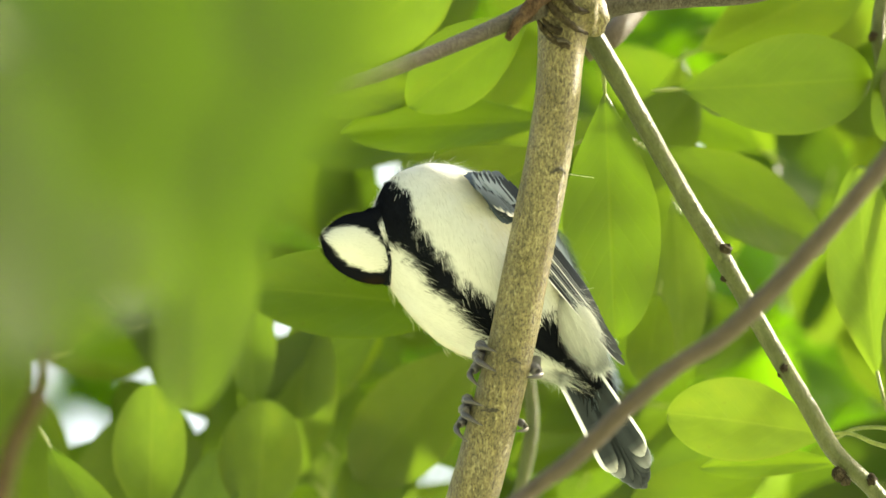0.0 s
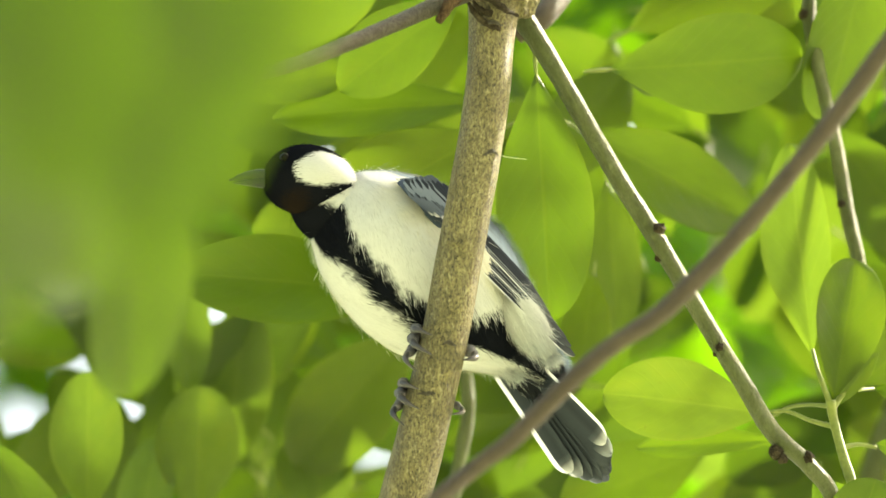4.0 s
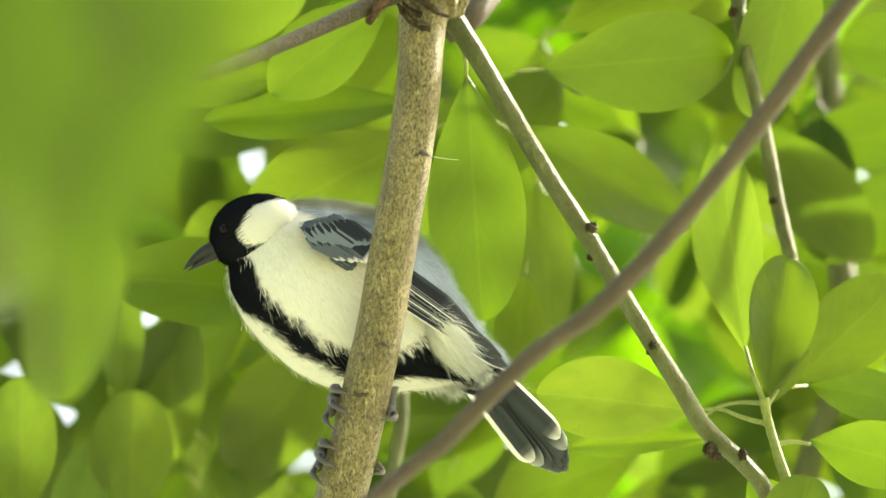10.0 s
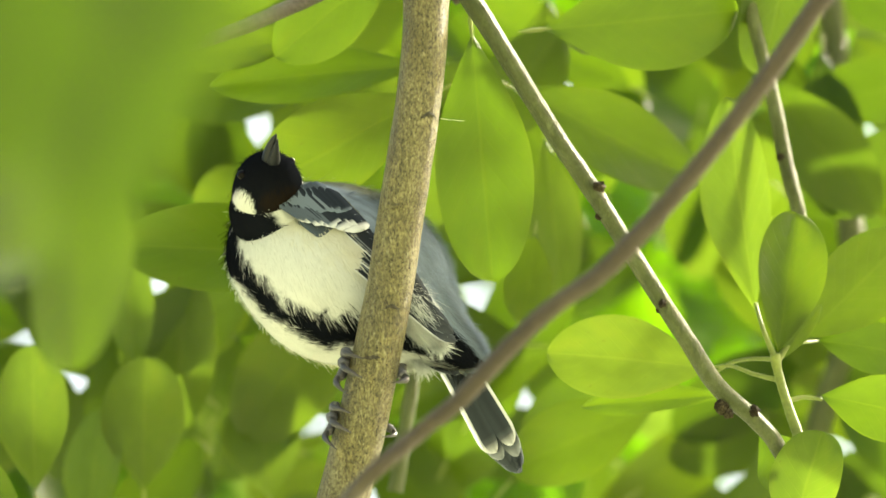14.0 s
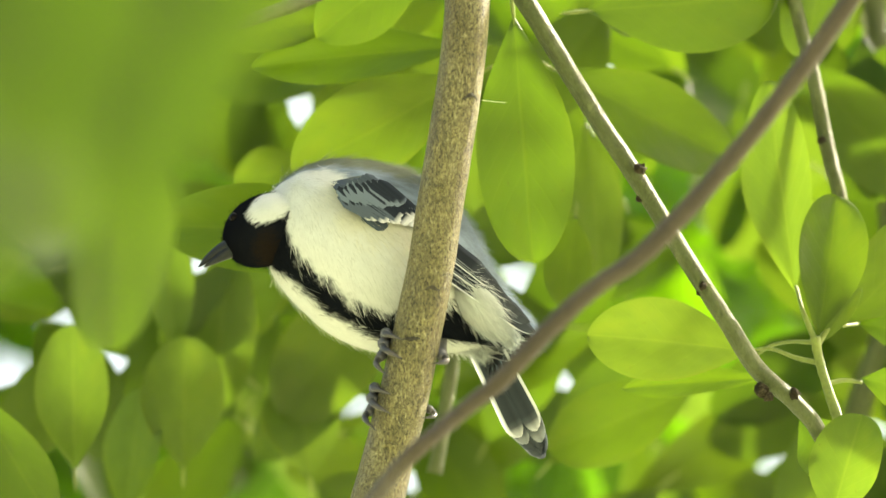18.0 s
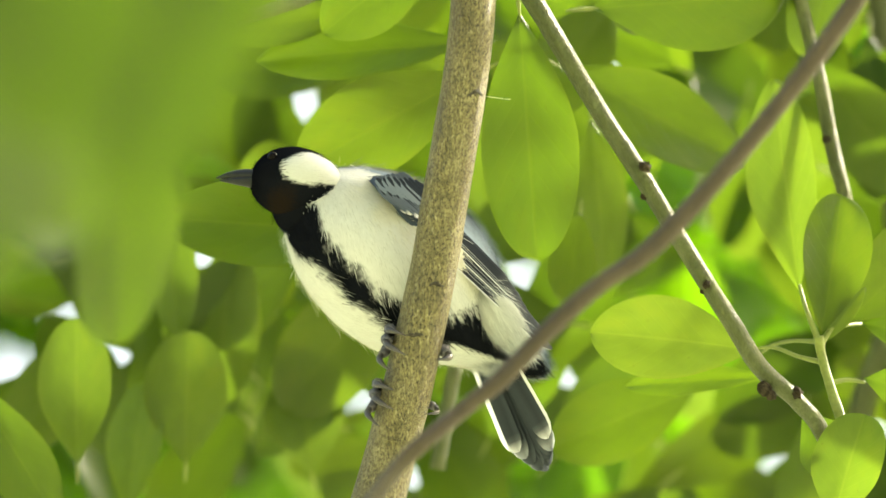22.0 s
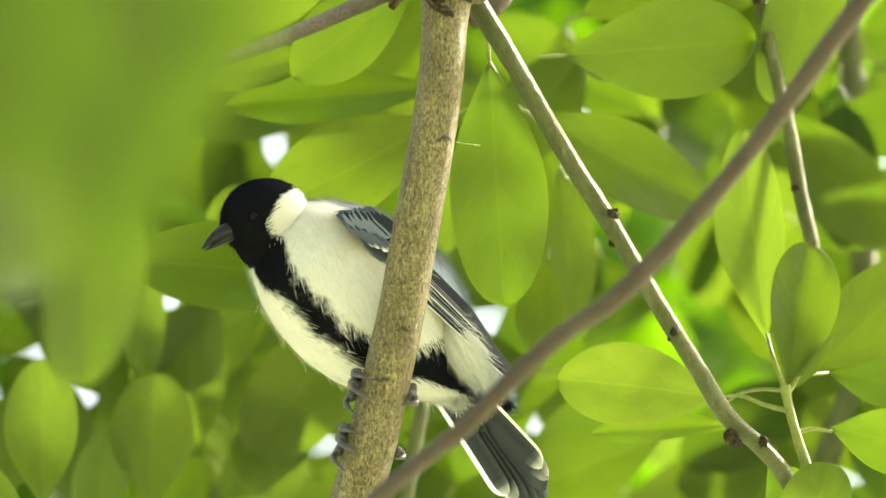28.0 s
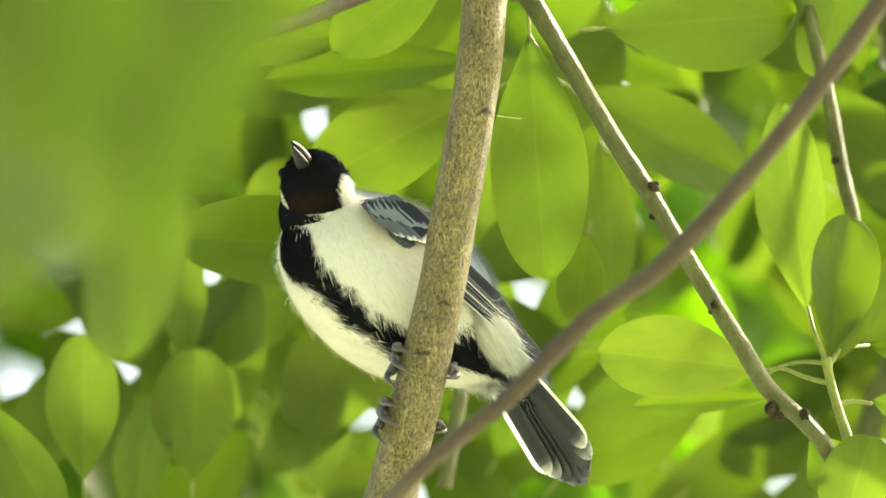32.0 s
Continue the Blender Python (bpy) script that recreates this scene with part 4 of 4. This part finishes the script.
# thigh: a tuft of white feathers over the leg, greyer towards its rear end
def thigh_colors(p):
    c = np.tile(np.array((0.58, 0.60, 0.57)), (len(p), 1))
    c = blend(c, smooth(0.1, -0.9, p[:, 0] + 0.4 * wob(p, 2.0)) * 0.7, (0.34, 0.37, 0.38))
    return c * (1 + 0.3 * wob(p * np.array((0.5, 2, 2)), 3.0))[:, None]


for side in (1, -1):
    long_, thick = (1.2, 0.56) if side > 0 else (0.6, 0.3)
    ring = np.linspace(0, 2 * math.pi, 26, endpoint=False)
    tgr = np.stack([np.stack([long_ * math.cos(t) * np.ones(26), thick * math.sin(t) * np.sin(ring), -thick * math.sin(t) * np.cos(ring)], 1) for t in np.linspace(0.2, math.pi - 0.2, 22)])
    thigh = feathered("thigh", bird, tgr, 22, 26, thigh_colors, BLACK, 7000, 40 + side, "fluffy white thigh", lift=0.05, width=0.016, length=0.42)
    wings.append(thigh)


# feet: each toe bends round the branch
limb("thread", [at(0.12, 1.55, 0), at(0.34, 1.51, -0.2), at(0.78, 1.46, -0.3)], [0.008, 0.006, 0.005], SILK, tree, "loose thread of spider silk", seg=5)


def foot(centre, axis, seed):
    rng = random.Random(seed)
    ob = part("foot", mesh_of("foot", *[np.array(q) if i == 0 else q for i, q in enumerate(lump((0.0028, 0.0022, 0.0024), 12, 8, 0.15, seed))], FOOT), bird, label="grey scaly foot gripping the branch")
    c, ax = Vector(centre) * 0.01, Vector((*axis, 0)).normalized()
    across = Vector((ax.y, -ax.x, 0))
    near = Vector((0, 0, 1))
    ob.matrix_basis = Matrix.Translation(c - near * 0.0085)
    for start, end, lean, r in ((200, 338, 0.26, 0.0017), (205, 346, -0.14, 0.0017), (200, 326, -0.55, 0.0015), (160, 42, -0.1, 0.0018 if seed == 1 else 0.0012)):
        pts, rad = [], []
        for i in range(9):
            s = i / 8
            a = radians(start + (end - start) * s)
            # angle 270 lies on the left of the branch, 90 on its right, 0 before it
            R = 0.0088 + 0.0008 * math.sin(3 * math.pi * s) + 0.0016 * max(0.0, s - 0.5) * (1.1 - s) * 4
            d = across * math.sin(a) + near * math.cos(a)
            pts.append(tuple(c + d * R + ax * 0.01 * (lean * (0.3 + s) - 0.55 * max(0.0, s - 0.55) ** 1.3) - ob.matrix_basis.translation))
            rad.append(r * (1 - 0.25 * s) * (1.0 + 0.14 * math.cos(5 * math.pi * s)))
        v, f = tube(pts[:6], rad[:6], seg=8, per=3, rough=0.05, seed=seed)
        part("toe", mesh_of("toe", v, f, FOOT), ob)
        v, f = tube(pts[5:], [rad[5] * 0.75, rad[6] * 0.66, rad[7] * 0.45, rad[8] * 0.1], seg=8, per=4, rough=0.0)
        part("claw", mesh_of("claw", v, f, CLAW), ob)
    return ob


feet = [
    foot((-1.45, -3.55, 0), (0.23, 1), 1),
    foot((-1.78, -5.03, 0), (0.23, 1), 2),
]
feet.append(limb("leg", [Vector(q) * 0.01 for q in ((-0.71, -3.85, -1.6), (-0.65, -3.32, -2.2), (-0.50, -2.86, -2.6))], [0.15, 0.13, 0.15], FOOT, bird, "thin grey leg"))

# ---- what moves ----
def facing(u, v, w, ahead, ahead_near, up, up_near):
    """A pose in the perch's space: the way of the beak and of the back, each as an angle across the view and one towards the lens."""
    def way(a, b):
        a, b = radians(a), radians(b)
        return Vector((math.cos(a) * math.cos(b), math.sin(a) * math.cos(b), math.sin(b)))
    x, z = way(ahead, ahead_near), way(up, up_near)
    z = (z - x * z.dot(x)).normalized()
    m = Matrix((x, z.cross(x), z)).transposed().to_4x4()
    m.translation = Vector((u, v, -w)) * 0.01
    return m


def motions():
    rows = [
        (0.0, facing(-2.04, -1.34, 3.3, 138.4, 0, 48.4, -70)),
        (1.0, facing(-2.09, -1.35, 3.3, 136.9, 0, 46.9, -70)),
        (2.0, facing(-2.37, -2.28, 3.3, 141.7, 0, 51.7, -66)),
        (3.0, facing(-1.72, -1.76, 3.3, 142.5, 0, 52.5, -66)),
        (3.5, facing(-1.72, -1.77, 3.3, 142.7, 0, 52.7, -66)),
        (5.5, facing(-1.88, -2.25, 3.3, 143.7, 0, 53.7, -66)),
        (6.0, facing(-1.86, -2.17, 3.3, 140.3, 0, 50.3, -66)),
        (7.0, facing(-1.67, -1.93, 3.3, 137.5, 0, 47.5, -68)),
        (8.0, facing(-2.10, -2.07, 3.3, 140.9, 0, 50.9, -66)),
        (9.0, facing(-1.89, -2.20, 3.3, 142.5, 0, 52.5, -66)),
        (9.5, facing(-1.89, -2.18, 3.3, 142.4, 0, 52.4, -64)),
        (10.0, facing(-1.92, -2.55, 3.3, 153.0, 0, 63.0, -52)),
        (11.0, facing(-2.17, -2.81, 3.3, 151.5, 0, 61.5, -52)),
        (12.0, facing(-2.11, -2.80, 3.3, 149.7, 0, 59.7, -46)),
        (13.0, facing(-2.33, -3.12, 3.5, 153.4, -28, 63.4, -54)),
        (14.0, facing(-2.42, -2.94, 3.4, 147.5, -24, 57.5, -54)),
        (17.0, facing(-2.39, -3.19, 3.8, 143.4, -34, 53.4, -49)),
        (18.0, facing(-2.47, -3.00, 3.3, 150.4, 0, 60.4, -52)),
        (19.0, facing(-2.18, -3.16, 3.3, 146.1, 0, 56.1, -52)),
        (20.0, facing(-2.07, -3.25, 3.3, 150.3, 0, 60.3, -56)),
        (21.0, facing(-2.19, -3.47, 3.3, 142.5, 0, 52.5, -64)),
        (22.0, facing(-2.04, -3.35, 3.3, 143.9, 0, 53.9, -64)),
        (23.0, facing(-2.20, -3.20, 3.3, 142.7, 0, 52.7, -64)),
        (23.5, facing(-2.13, -3.31, 3.6, 146.3, -28, 56.3, -58)),
        (24.0, facing(-2.18, -3.31, 3.9, 146.3, -36, 56.3, -50)),
        (24.5, facing(-2.17, -3.31, 3.8, 146.4, -34, 56.4, -50)),
        (25.0, facing(-2.36, -3.23, 4.0, 144.0, -38, 54.0, -48)),
        (25.5, facing(-1.95, -2.92, 3.3, 143.7, -10, 53.7, -54)),
        (28.0, facing(-2.08, -3.05, 3.3, 143.8, 0, 53.8, -64)),
        (29.0, facing(-1.84, -3.37, 3.3, 150.5, 0, 60.5, -64)),
        (30.0, facing(-2.19, -3.48, 3.3, 149.2, 0, 59.2, -64)),
        (31.0, facing(-2.32, -3.25, 3.3, 148.0, 0, 58.0, -64)),
        (32.0, facing(-2.41, -3.46, 3.3, 146.0, 0, 56.0, -64)),
    ]
    walk(body, rows)
    def folded(side):
        x, z = Vector((1, side * 0.11, 0.10)).normalized(), Vector((0, side * 0.98, 0.17))
        z = (z - x * z.dot(x)).normalized()
        m = Matrix((x, z.cross(x), z)).transposed().to_4x4()
        m.translation = (0.0165, side * (0.0219 if side > 0 else 0.0115), 0.0035 if side > 0 else 0.0030)
        return m
    shoulder, shoulder_far = folded(1), folded(-1)
    lifts = [
        (0.0, 0, 0, 0, 0),
        (12.0, 0, 0, 0, 0),
        (13.0, 0, 0, 6, 0.1),
        (14.0, 0, -2, 2, 0.0),
        (17.0, 0, 5, 8, 0.15),
        (17.5, 0, 2, 14, 0),
        (18.0, 0, 0, 0, 0),
        (23.0, 0, 0, 0, 0),
        (23.5, 6, 25, 14, 0.2),
        (24.0, 6, 34, 14, 0.35),
        (24.5, 0, 12, 20, 0.3),
        (25.0, 4, 43, 10, 0.5),
        (25.5, 5, 2, 2, 0),
        (32.0, 0, 0, 0, 0),
    ]

    def lifted(t):
        for (a, *low), (b, *high) in zip(lifts, lifts[1:]):
            if a <= t <= b:
                k = (t - a) / (b - a)
                return [p + (q - p) * k for p, q in zip(low, high)]
        return 0, 0, 0, 0
    for wing, rest, side in ((wings[0], shoulder, 1), (wings[1], shoulder_far, -1)):
        opened = lifted if side > 0 else lambda t: (0, 0, 0, 0)
        walk(wing, [(t, m @ pose(0, 0, 0, -side * (20 + opened(t)[2])) @ pose(0, side * 0.00017 * opened(t)[2], 0) @ rest @ pose(0, 0, 0, side * opened(t)[0], 0, side * opened(t)[1])) for t, m in rows])
    # the near wing opens like a fan
    for i, feather in enumerate(vanes[1]):
        rest = feather.matrix_basis.copy()
        walk(feather, [(t, rest @ pose(0, 0, 0, 0, 0, fan * (24 * i / 8 - 5))) for t, _, _, _, fan in lifts])
    for thigh, side in ((wings[2], 1), (wings[3], -1)):
        walk(thigh, [(t, m @ pose(-0.0265, 0.0105 if side > 0 else -0.005, -0.0085 if side > 0 else -0.006, 0, -18, side * 12)) for t, m in rows])
    # it steps down the branch once
    for ob in feet:
        rest = ob.matrix_basis.copy()
        down = Matrix.Translation((-0.0037, -0.0160, 0)) @ rest
        walk(ob, [(0.0, rest), (9.6, rest), (9.9, down), (32.0, down)])
    walk(tail, [
        (0.0, facing(-0.25, -2.73, 3.4, 122.8, -6, 32.8, -52)),
        (1.0, facing(-0.09, -2.79, 3.4, 118.8, -6, 28.8, -52)),
        (2.0, facing(-0.20, -3.26, 3.4, 130.5, -6, 40.5, -52)),
        (3.0, facing(-0.17, -3.37, 3.4, 130.3, -6, 40.3, -52)),
        (6.0, facing(-0.06, -3.60, 3.4, 133.6, -6, 43.6, -52)),
        (9.0, facing(-0.01, -3.31, 3.4, 135.0, -6, 45.0, -52)),
        (10.0, facing(0.41, -3.30, 3.4, 132.9, -6, 42.9, -52)),
        (11.0, facing(0.00, -3.53, 3.4, 126.6, -6, 36.6, -52)),
        (12.0, facing(-0.07, -3.57, 3.4, 131.0, -6, 41.0, -52)),
        (13.0, facing(-0.68, -3.82, 3.4, 128.0, -6, 38.0, -52)),
        (14.0, facing(-0.32, -3.80, 3.4, 119.9, -6, 29.9, -52)),
        (17.0, facing(-0.77, -3.92, 3.4, 118.5, -6, 28.5, -52)),
        (18.0, facing(-0.56, -3.79, 3.4, 117.3, -6, 27.3, -52)),
        (19.0, facing(-0.63, -3.99, 3.4, 124.5, -6, 34.5, -52)),
        (20.0, facing(-0.08, -4.63, 3.4, 131.2, -6, 41.2, -52)),
        (21.0, facing(-0.46, -4.75, 3.4, 125.5, -6, 35.5, -52)),
        (22.0, facing(-0.48, -4.19, 3.4, 116.8, -6, 26.8, -52)),
        (23.0, facing(-0.63, -4.38, 3.4, 126.0, -6, 36.0, -52)),
        (24.0, facing(-0.41, -4.45, 3.4, 124.8, -6, 34.8, -52)),
        (25.0, facing(-0.65, -4.46, 3.4, 129.8, -6, 39.8, -52)),
        (28.0, facing(-0.54, -4.41, 3.4, 129.3, -6, 39.3, -52)),
        (29.0, facing(-0.09, -4.38, 3.4, 124.5, -6, 34.5, -52)),
        (30.0, facing(-0.57, -4.52, 3.4, 129.4, -6, 39.4, -52)),
        (31.0, facing(-0.56, -4.74, 3.4, 124.3, -6, 34.3, -52)),
        (32.0, facing(-0.36, -4.47, 3.4, 127.2, -6, 37.2, -52)),
    ])
    for s, size, feather in tail_feathers:
        walk(feather, [(t, tail_pose(s, fan) @ size) for t, fan in (
            (0.0, 0.7), (2.0, 1.0), (9.4, 1.0), (10.2, 0.65), (11.0, 0.5), (13.0, 0.35), (19.2, 0.3), (19.8, 1.0), (21.2, 0.9), (22.0, 0.7), (23.0, 1.0), (32.0, 1.0))])
    walk(neck, [
        (0.0, facing(-4.75, -0.53, 2.8, 150, 0, 60, 0)),
        (0.5, facing(-4.62, -0.15, 2.9, 150, 0, 60, 0)),
        (1.0, facing(-4.67, -0.22, 2.8, 150, 0, 60, 0)),
        (1.5, facing(-4.57, -0.67, 2.8, 150, 0, 60, 0)),
        (2.0, facing(-4.30, 0.18, 3, 150, 0, 60, 0)),
        (2.5, facing(-4.39, 0.39, 2.95, 150, 0, 60, 0)),
        (3.0, facing(-4.69, 0.02, 2.95, 150, 0, 60, 0)),
        (3.5, facing(-4.59, 0.04, 2.95, 150, 0, 60, 0)),
        (5.5, facing(-4.33, 0.31, 3.1, 150, 0, 60, 0)),
        (6.0, facing(-3.72, 0.47, 2.95, 150, 0, 60, 0)),
        (6.5, facing(-2.94, 0.74, 3.45, 150, 0, 60, 0)),
        (7.0, facing(-3.62, 0.78, 2.95, 150, 0, 60, 0)),
        (7.5, facing(-4.33, 0.29, 2.95, 150, 0, 60, 0)),
        (8.0, facing(-4.69, -0.03, 2.95, 150, 0, 60, 0)),
        (8.5, facing(-4.27, 0.02, 3, 150, 0, 60, 0)),
        (9.0, facing(-4.06, 0.13, 3, 150, 0, 60, 0)),
        (9.5, facing(-4.06, 0.16, 3, 150, 0, 60, 0)),
        (10.0, facing(-4.48, -1.07, 3.1, 150, 0, 60, 0)),
        (10.5, facing(-4.58, -0.90, 3.1, 150, 0, 60, 0)),
        (11.0, facing(-4.68, -1.11, 3.1, 150, 0, 60, 0)),
        (11.5, facing(-4.76, -0.92, 3.1, 150, 0, 60, 0)),
        (12.0, facing(-4.64, -0.98, 3.1, 150, 0, 60, 0)),
        (12.5, facing(-4.39, -0.99, 3.1, 150, 0, 60, 0)),
        (13.0, facing(-4.77, -1.69, 3.1, 150, 0, 60, 0)),
        (13.5, facing(-4.93, -1.42, 3.1, 150, 0, 60, 0)),
        (14.0, facing(-4.54, -1.06, 3.1, 150, 0, 60, 0)),
        (14.5, facing(-4.32, -0.93, 3.2, 150, 0, 60, 0)),
        (16.5, facing(-4.16, -1.39, 4, 150, 0, 60, 0)),
        (17.0, facing(-3.73, -1.50, 4.6, 150, 0, 60, 0)),
        (17.5, facing(-5.05, -1.90, 3, 150, 0, 60, 0)),
        (18.0, facing(-5.21, -2.08, 2.95, 150, 0, 60, 0)),
        (18.5, facing(-5.08, -1.64, 3.05, 150, 0, 60, 0)),
        (19.0, facing(-4.86, -1.55, 3.05, 150, 0, 60, 0)),
        (19.5, facing(-4.87, -1.58, 3.05, 150, 0, 60, 0)),
        (20.0, facing(-4.75, -1.60, 3.05, 150, 0, 60, 0)),
        (20.5, facing(-4.35, -1.05, 3, 150, 0, 60, 0)),
        (21.0, facing(-4.55, -1.33, 3, 150, 0, 60, 0)),
        (21.5, facing(-4.61, -1.58, 3, 150, 0, 60, 0)),
        (22.0, facing(-4.64, -1.48, 3, 150, 0, 60, 0)),
        (22.5, facing(-4.42, -0.98, 3, 150, 0, 60, 0)),
        (23.0, facing(-4.06, -0.89, 3, 150, 0, 60, 0)),
        (23.5, facing(-3.63, -1.33, 4.4, 150, 0, 60, 0)),
        (24.0, facing(-3.03, -1.60, 4.9, 150, 0, 60, 0)),
        (24.5, facing(-3.07, -1.25, 4.9, 150, 0, 60, 0)),
        (25.0, facing(-3.41, -1.77, 4.95, 150, 0, 60, 0)),
        (25.5, facing(-3.47, -0.69, 3.2, 150, 0, 60, 0)),
        (27.5, facing(-4.47, -0.86, 3.05, 150, 0, 60, 0)),
        (28.0, facing(-4.83, -1.12, 3, 150, 0, 60, 0)),
        (28.5, facing(-4.75, -1.06, 3, 150, 0, 60, 0)),
        (29.0, facing(-4.70, -1.50, 2.95, 150, 0, 60, 0)),
        (29.5, facing(-4.73, -2.13, 2.85, 150, 0, 60, 0)),
        (30.0, facing(-4.95, -1.44, 3, 150, 0, 60, 0)),
        (30.5, facing(-4.77, -1.29, 3, 150, 0, 60, 0)),
        (31.0, facing(-4.87, -1.23, 3, 150, 0, 60, 0)),
        (31.5, facing(-4.64, -1.08, 3, 150, 0, 60, 0)),
        (32.0, facing(-4.66, -1.30, 3, 150, 0, 60, 0)),
    ])
    walk(head, [
        (0.0, facing(-5.39, -0.66, 2.6, -15, -15, 105, 5)),
        (0.5, facing(-5.19, 0.11, 3.2, -5, -18, 108, 5)),
        (1.0, facing(-5.21, -0.17, 2.6, -15, -15, 105, 5)),
        (1.5, facing(-5.02, -0.63, 2.2, -80, 10, 190, 10)),
        (2.0, facing(-4.40, 1.20, 3.0, 172, -28, 85, -15)),
        (2.5, facing(-4.74, 1.28, 2.5, 112, 40, 0, -80)),
        (3.0, facing(-5.52, 0.58, 2.5, 142, 28, 60, -60)),
        (3.5, facing(-5.34, 0.64, 2.5, 172, 8, 82, -45)),
        (5.5, facing(-4.63, 1.39, 2.8, 195, 20, 100, -5)),
        (6.0, facing(-3.66, 1.56, 2.5, 100, 72, 92, -14)),
        (6.5, facing(-2.39, 1.90, 3.5, 70, -35, 110, 40)),
        (7.0, facing(-3.60, 1.68, 2.5, 112, 42, 0, -80)),
        (7.5, facing(-4.70, 1.06, 2.5, 140, 30, 60, -70)),
        (8.0, facing(-5.11, 0.57, 2.5, 150, 22, 65, -58)),
        (8.5, facing(-4.45, 0.74, 2.6, 165, 8, 80, -30)),
        (9.0, facing(-4.17, 1.02, 2.6, 171, 5, 80, -25)),
        (9.5, facing(-4.17, 1.05, 2.6, 171, 5, 80, -25)),
        (10.0, facing(-4.81, -0.51, 2.8, 205, 5, 112, -15)),
        (10.5, facing(-4.88, -0.13, 2.8, 200, 15, 105, 0)),
        (11.0, facing(-4.97, -0.42, 2.8, 190, 0, 98, -10)),
        (11.5, facing(-5.23, -0.12, 2.8, 195, 0, 100, -5)),
        (12.0, facing(-5.10, -0.25, 2.8, 197, 5, 107, 5)),
        (12.5, facing(-4.44, -0.22, 2.8, 92, 42, 0, -75)),
        (13.0, facing(-5.11, -1.09, 2.8, -15, -10, 100, 25)),
        (13.5, facing(-5.37, -0.77, 2.8, -30, -10, 95, 30)),
        (14.0, facing(-4.64, -0.44, 2.8, 83, 38, 190, -65)),
        (14.5, facing(-4.31, -0.04, 3, -10, -15, 110, 30)),
        (16.5, facing(-4.15, -0.73, 4.6, 0, -25, 110, 30)),
        (17.0, facing(-3.43, -0.90, 5.8, -5, -25, 110, 30)),
        (17.5, facing(-5.62, -1.62, 2.6, 170, 10, 85, -45)),
        (18.0, facing(-5.80, -1.95, 2.5, 205, 12, 115, -50)),
        (18.5, facing(-5.88, -1.12, 2.7, 210, 8, 115, 0)),
        (19.0, facing(-5.69, -0.92, 2.7, 207, 10, 115, 0)),
        (19.5, facing(-5.66, -0.93, 2.7, 212, 12, 115, 5)),
        (20.0, facing(-5.34, -0.95, 2.7, 206, 10, 113, 5)),
        (20.5, facing(-4.57, 0.01, 2.6, 120, 42, 0, -70)),
        (21.0, facing(-4.90, -0.52, 2.6, 150, 26, 60, -50)),
        (21.5, facing(-5.05, -0.97, 2.6, 170, 5, 80, -45)),
        (22.0, facing(-5.15, -0.82, 2.6, 173, 5, 82, -42)),
        (22.5, facing(-4.67, -0.19, 2.6, 140, 34, 50, -65)),
        (23.0, facing(-3.95, -0.13, 2.6, 97, 44, 0, -75)),
        (23.5, facing(-3.20, -0.58, 5.4, 15, -25, 100, 10)),
        (24.0, facing(-2.13, -1.06, 6.4, 0, -20, 95, 10)),
        (24.5, facing(-2.21, -0.43, 6.4, 5, -20, 100, 10)),
        (25.0, facing(-2.91, -1.42, 6.5, 10, -20, 100, 10)),
        (25.5, facing(-3.18, 0.24, 3, 100, 45, 0, -70)),
        (27.5, facing(-4.78, -0.04, 2.7, 178, 38, 98, 0)),
        (28.0, facing(-5.17, -0.52, 2.6, 205, 32, 102, 2)),
        (28.5, facing(-5.30, -0.17, 2.6, 208, 34, 108, 5)),
        (29.0, facing(-5.27, -0.71, 2.5, 255, 22, 160, 18)),
        (29.5, facing(-5.19, -1.78, 2.3, 312, 25, 215, 15)),
        (30.0, facing(-5.36, -0.62, 2.6, 164, 12, 78, -38)),
        (30.5, facing(-5.09, -0.55, 2.6, 125, 36, 35, -70)),
        (31.0, facing(-5.22, -0.60, 2.6, 152, 28, 62, -55)),
        (31.5, facing(-4.78, -0.24, 2.6, 115, 40, 25, -75)),
        (32.0, facing(-4.79, -0.55, 2.6, 115, 42, 25, -75)),
    ])
    walk(lower_beak, [
        (0.0, pose(0.007, 0, 0, 0, 2, 0) @ pose(-0.007, 0, 0)),
        (10.0, pose(0.007, 0, 0, 0, 2, 0) @ pose(-0.007, 0, 0)),
        (10.5, pose(0.007, 0, 0, 0, 14, 0) @ pose(-0.007, 0, 0)),
        (11.0, pose(0.007, 0, 0, 0, 8, 0) @ pose(-0.007, 0, 0)),
        (12.0, pose(0.007, 0, 0, 0, 3, 0) @ pose(-0.007, 0, 0)),
        (18.0, pose(0.007, 0, 0, 0, 3, 0) @ pose(-0.007, 0, 0)),
        (18.5, pose(0.007, 0, 0, 0, 15, 0) @ pose(-0.007, 0, 0)),
        (19.0, pose(0.007, 0, 0, 0, 14, 0) @ pose(-0.007, 0, 0)),
        (19.5, pose(0.007, 0, 0, 0, 8, 0) @ pose(-0.007, 0, 0)),
        (20.0, pose(0.007, 0, 0, 0, 2, 0) @ pose(-0.007, 0, 0)),
        (30.4, pose(0.007, 0, 0, 0, 2, 0) @ pose(-0.007, 0, 0)),
        (31.0, pose(0.007, 0, 0, 0, 8, 0) @ pose(-0.007, 0, 0)),
        (32.0, pose(0.007, 0, 0, 0, 2, 0) @ pose(-0.007, 0, 0)),
    ])


motions()
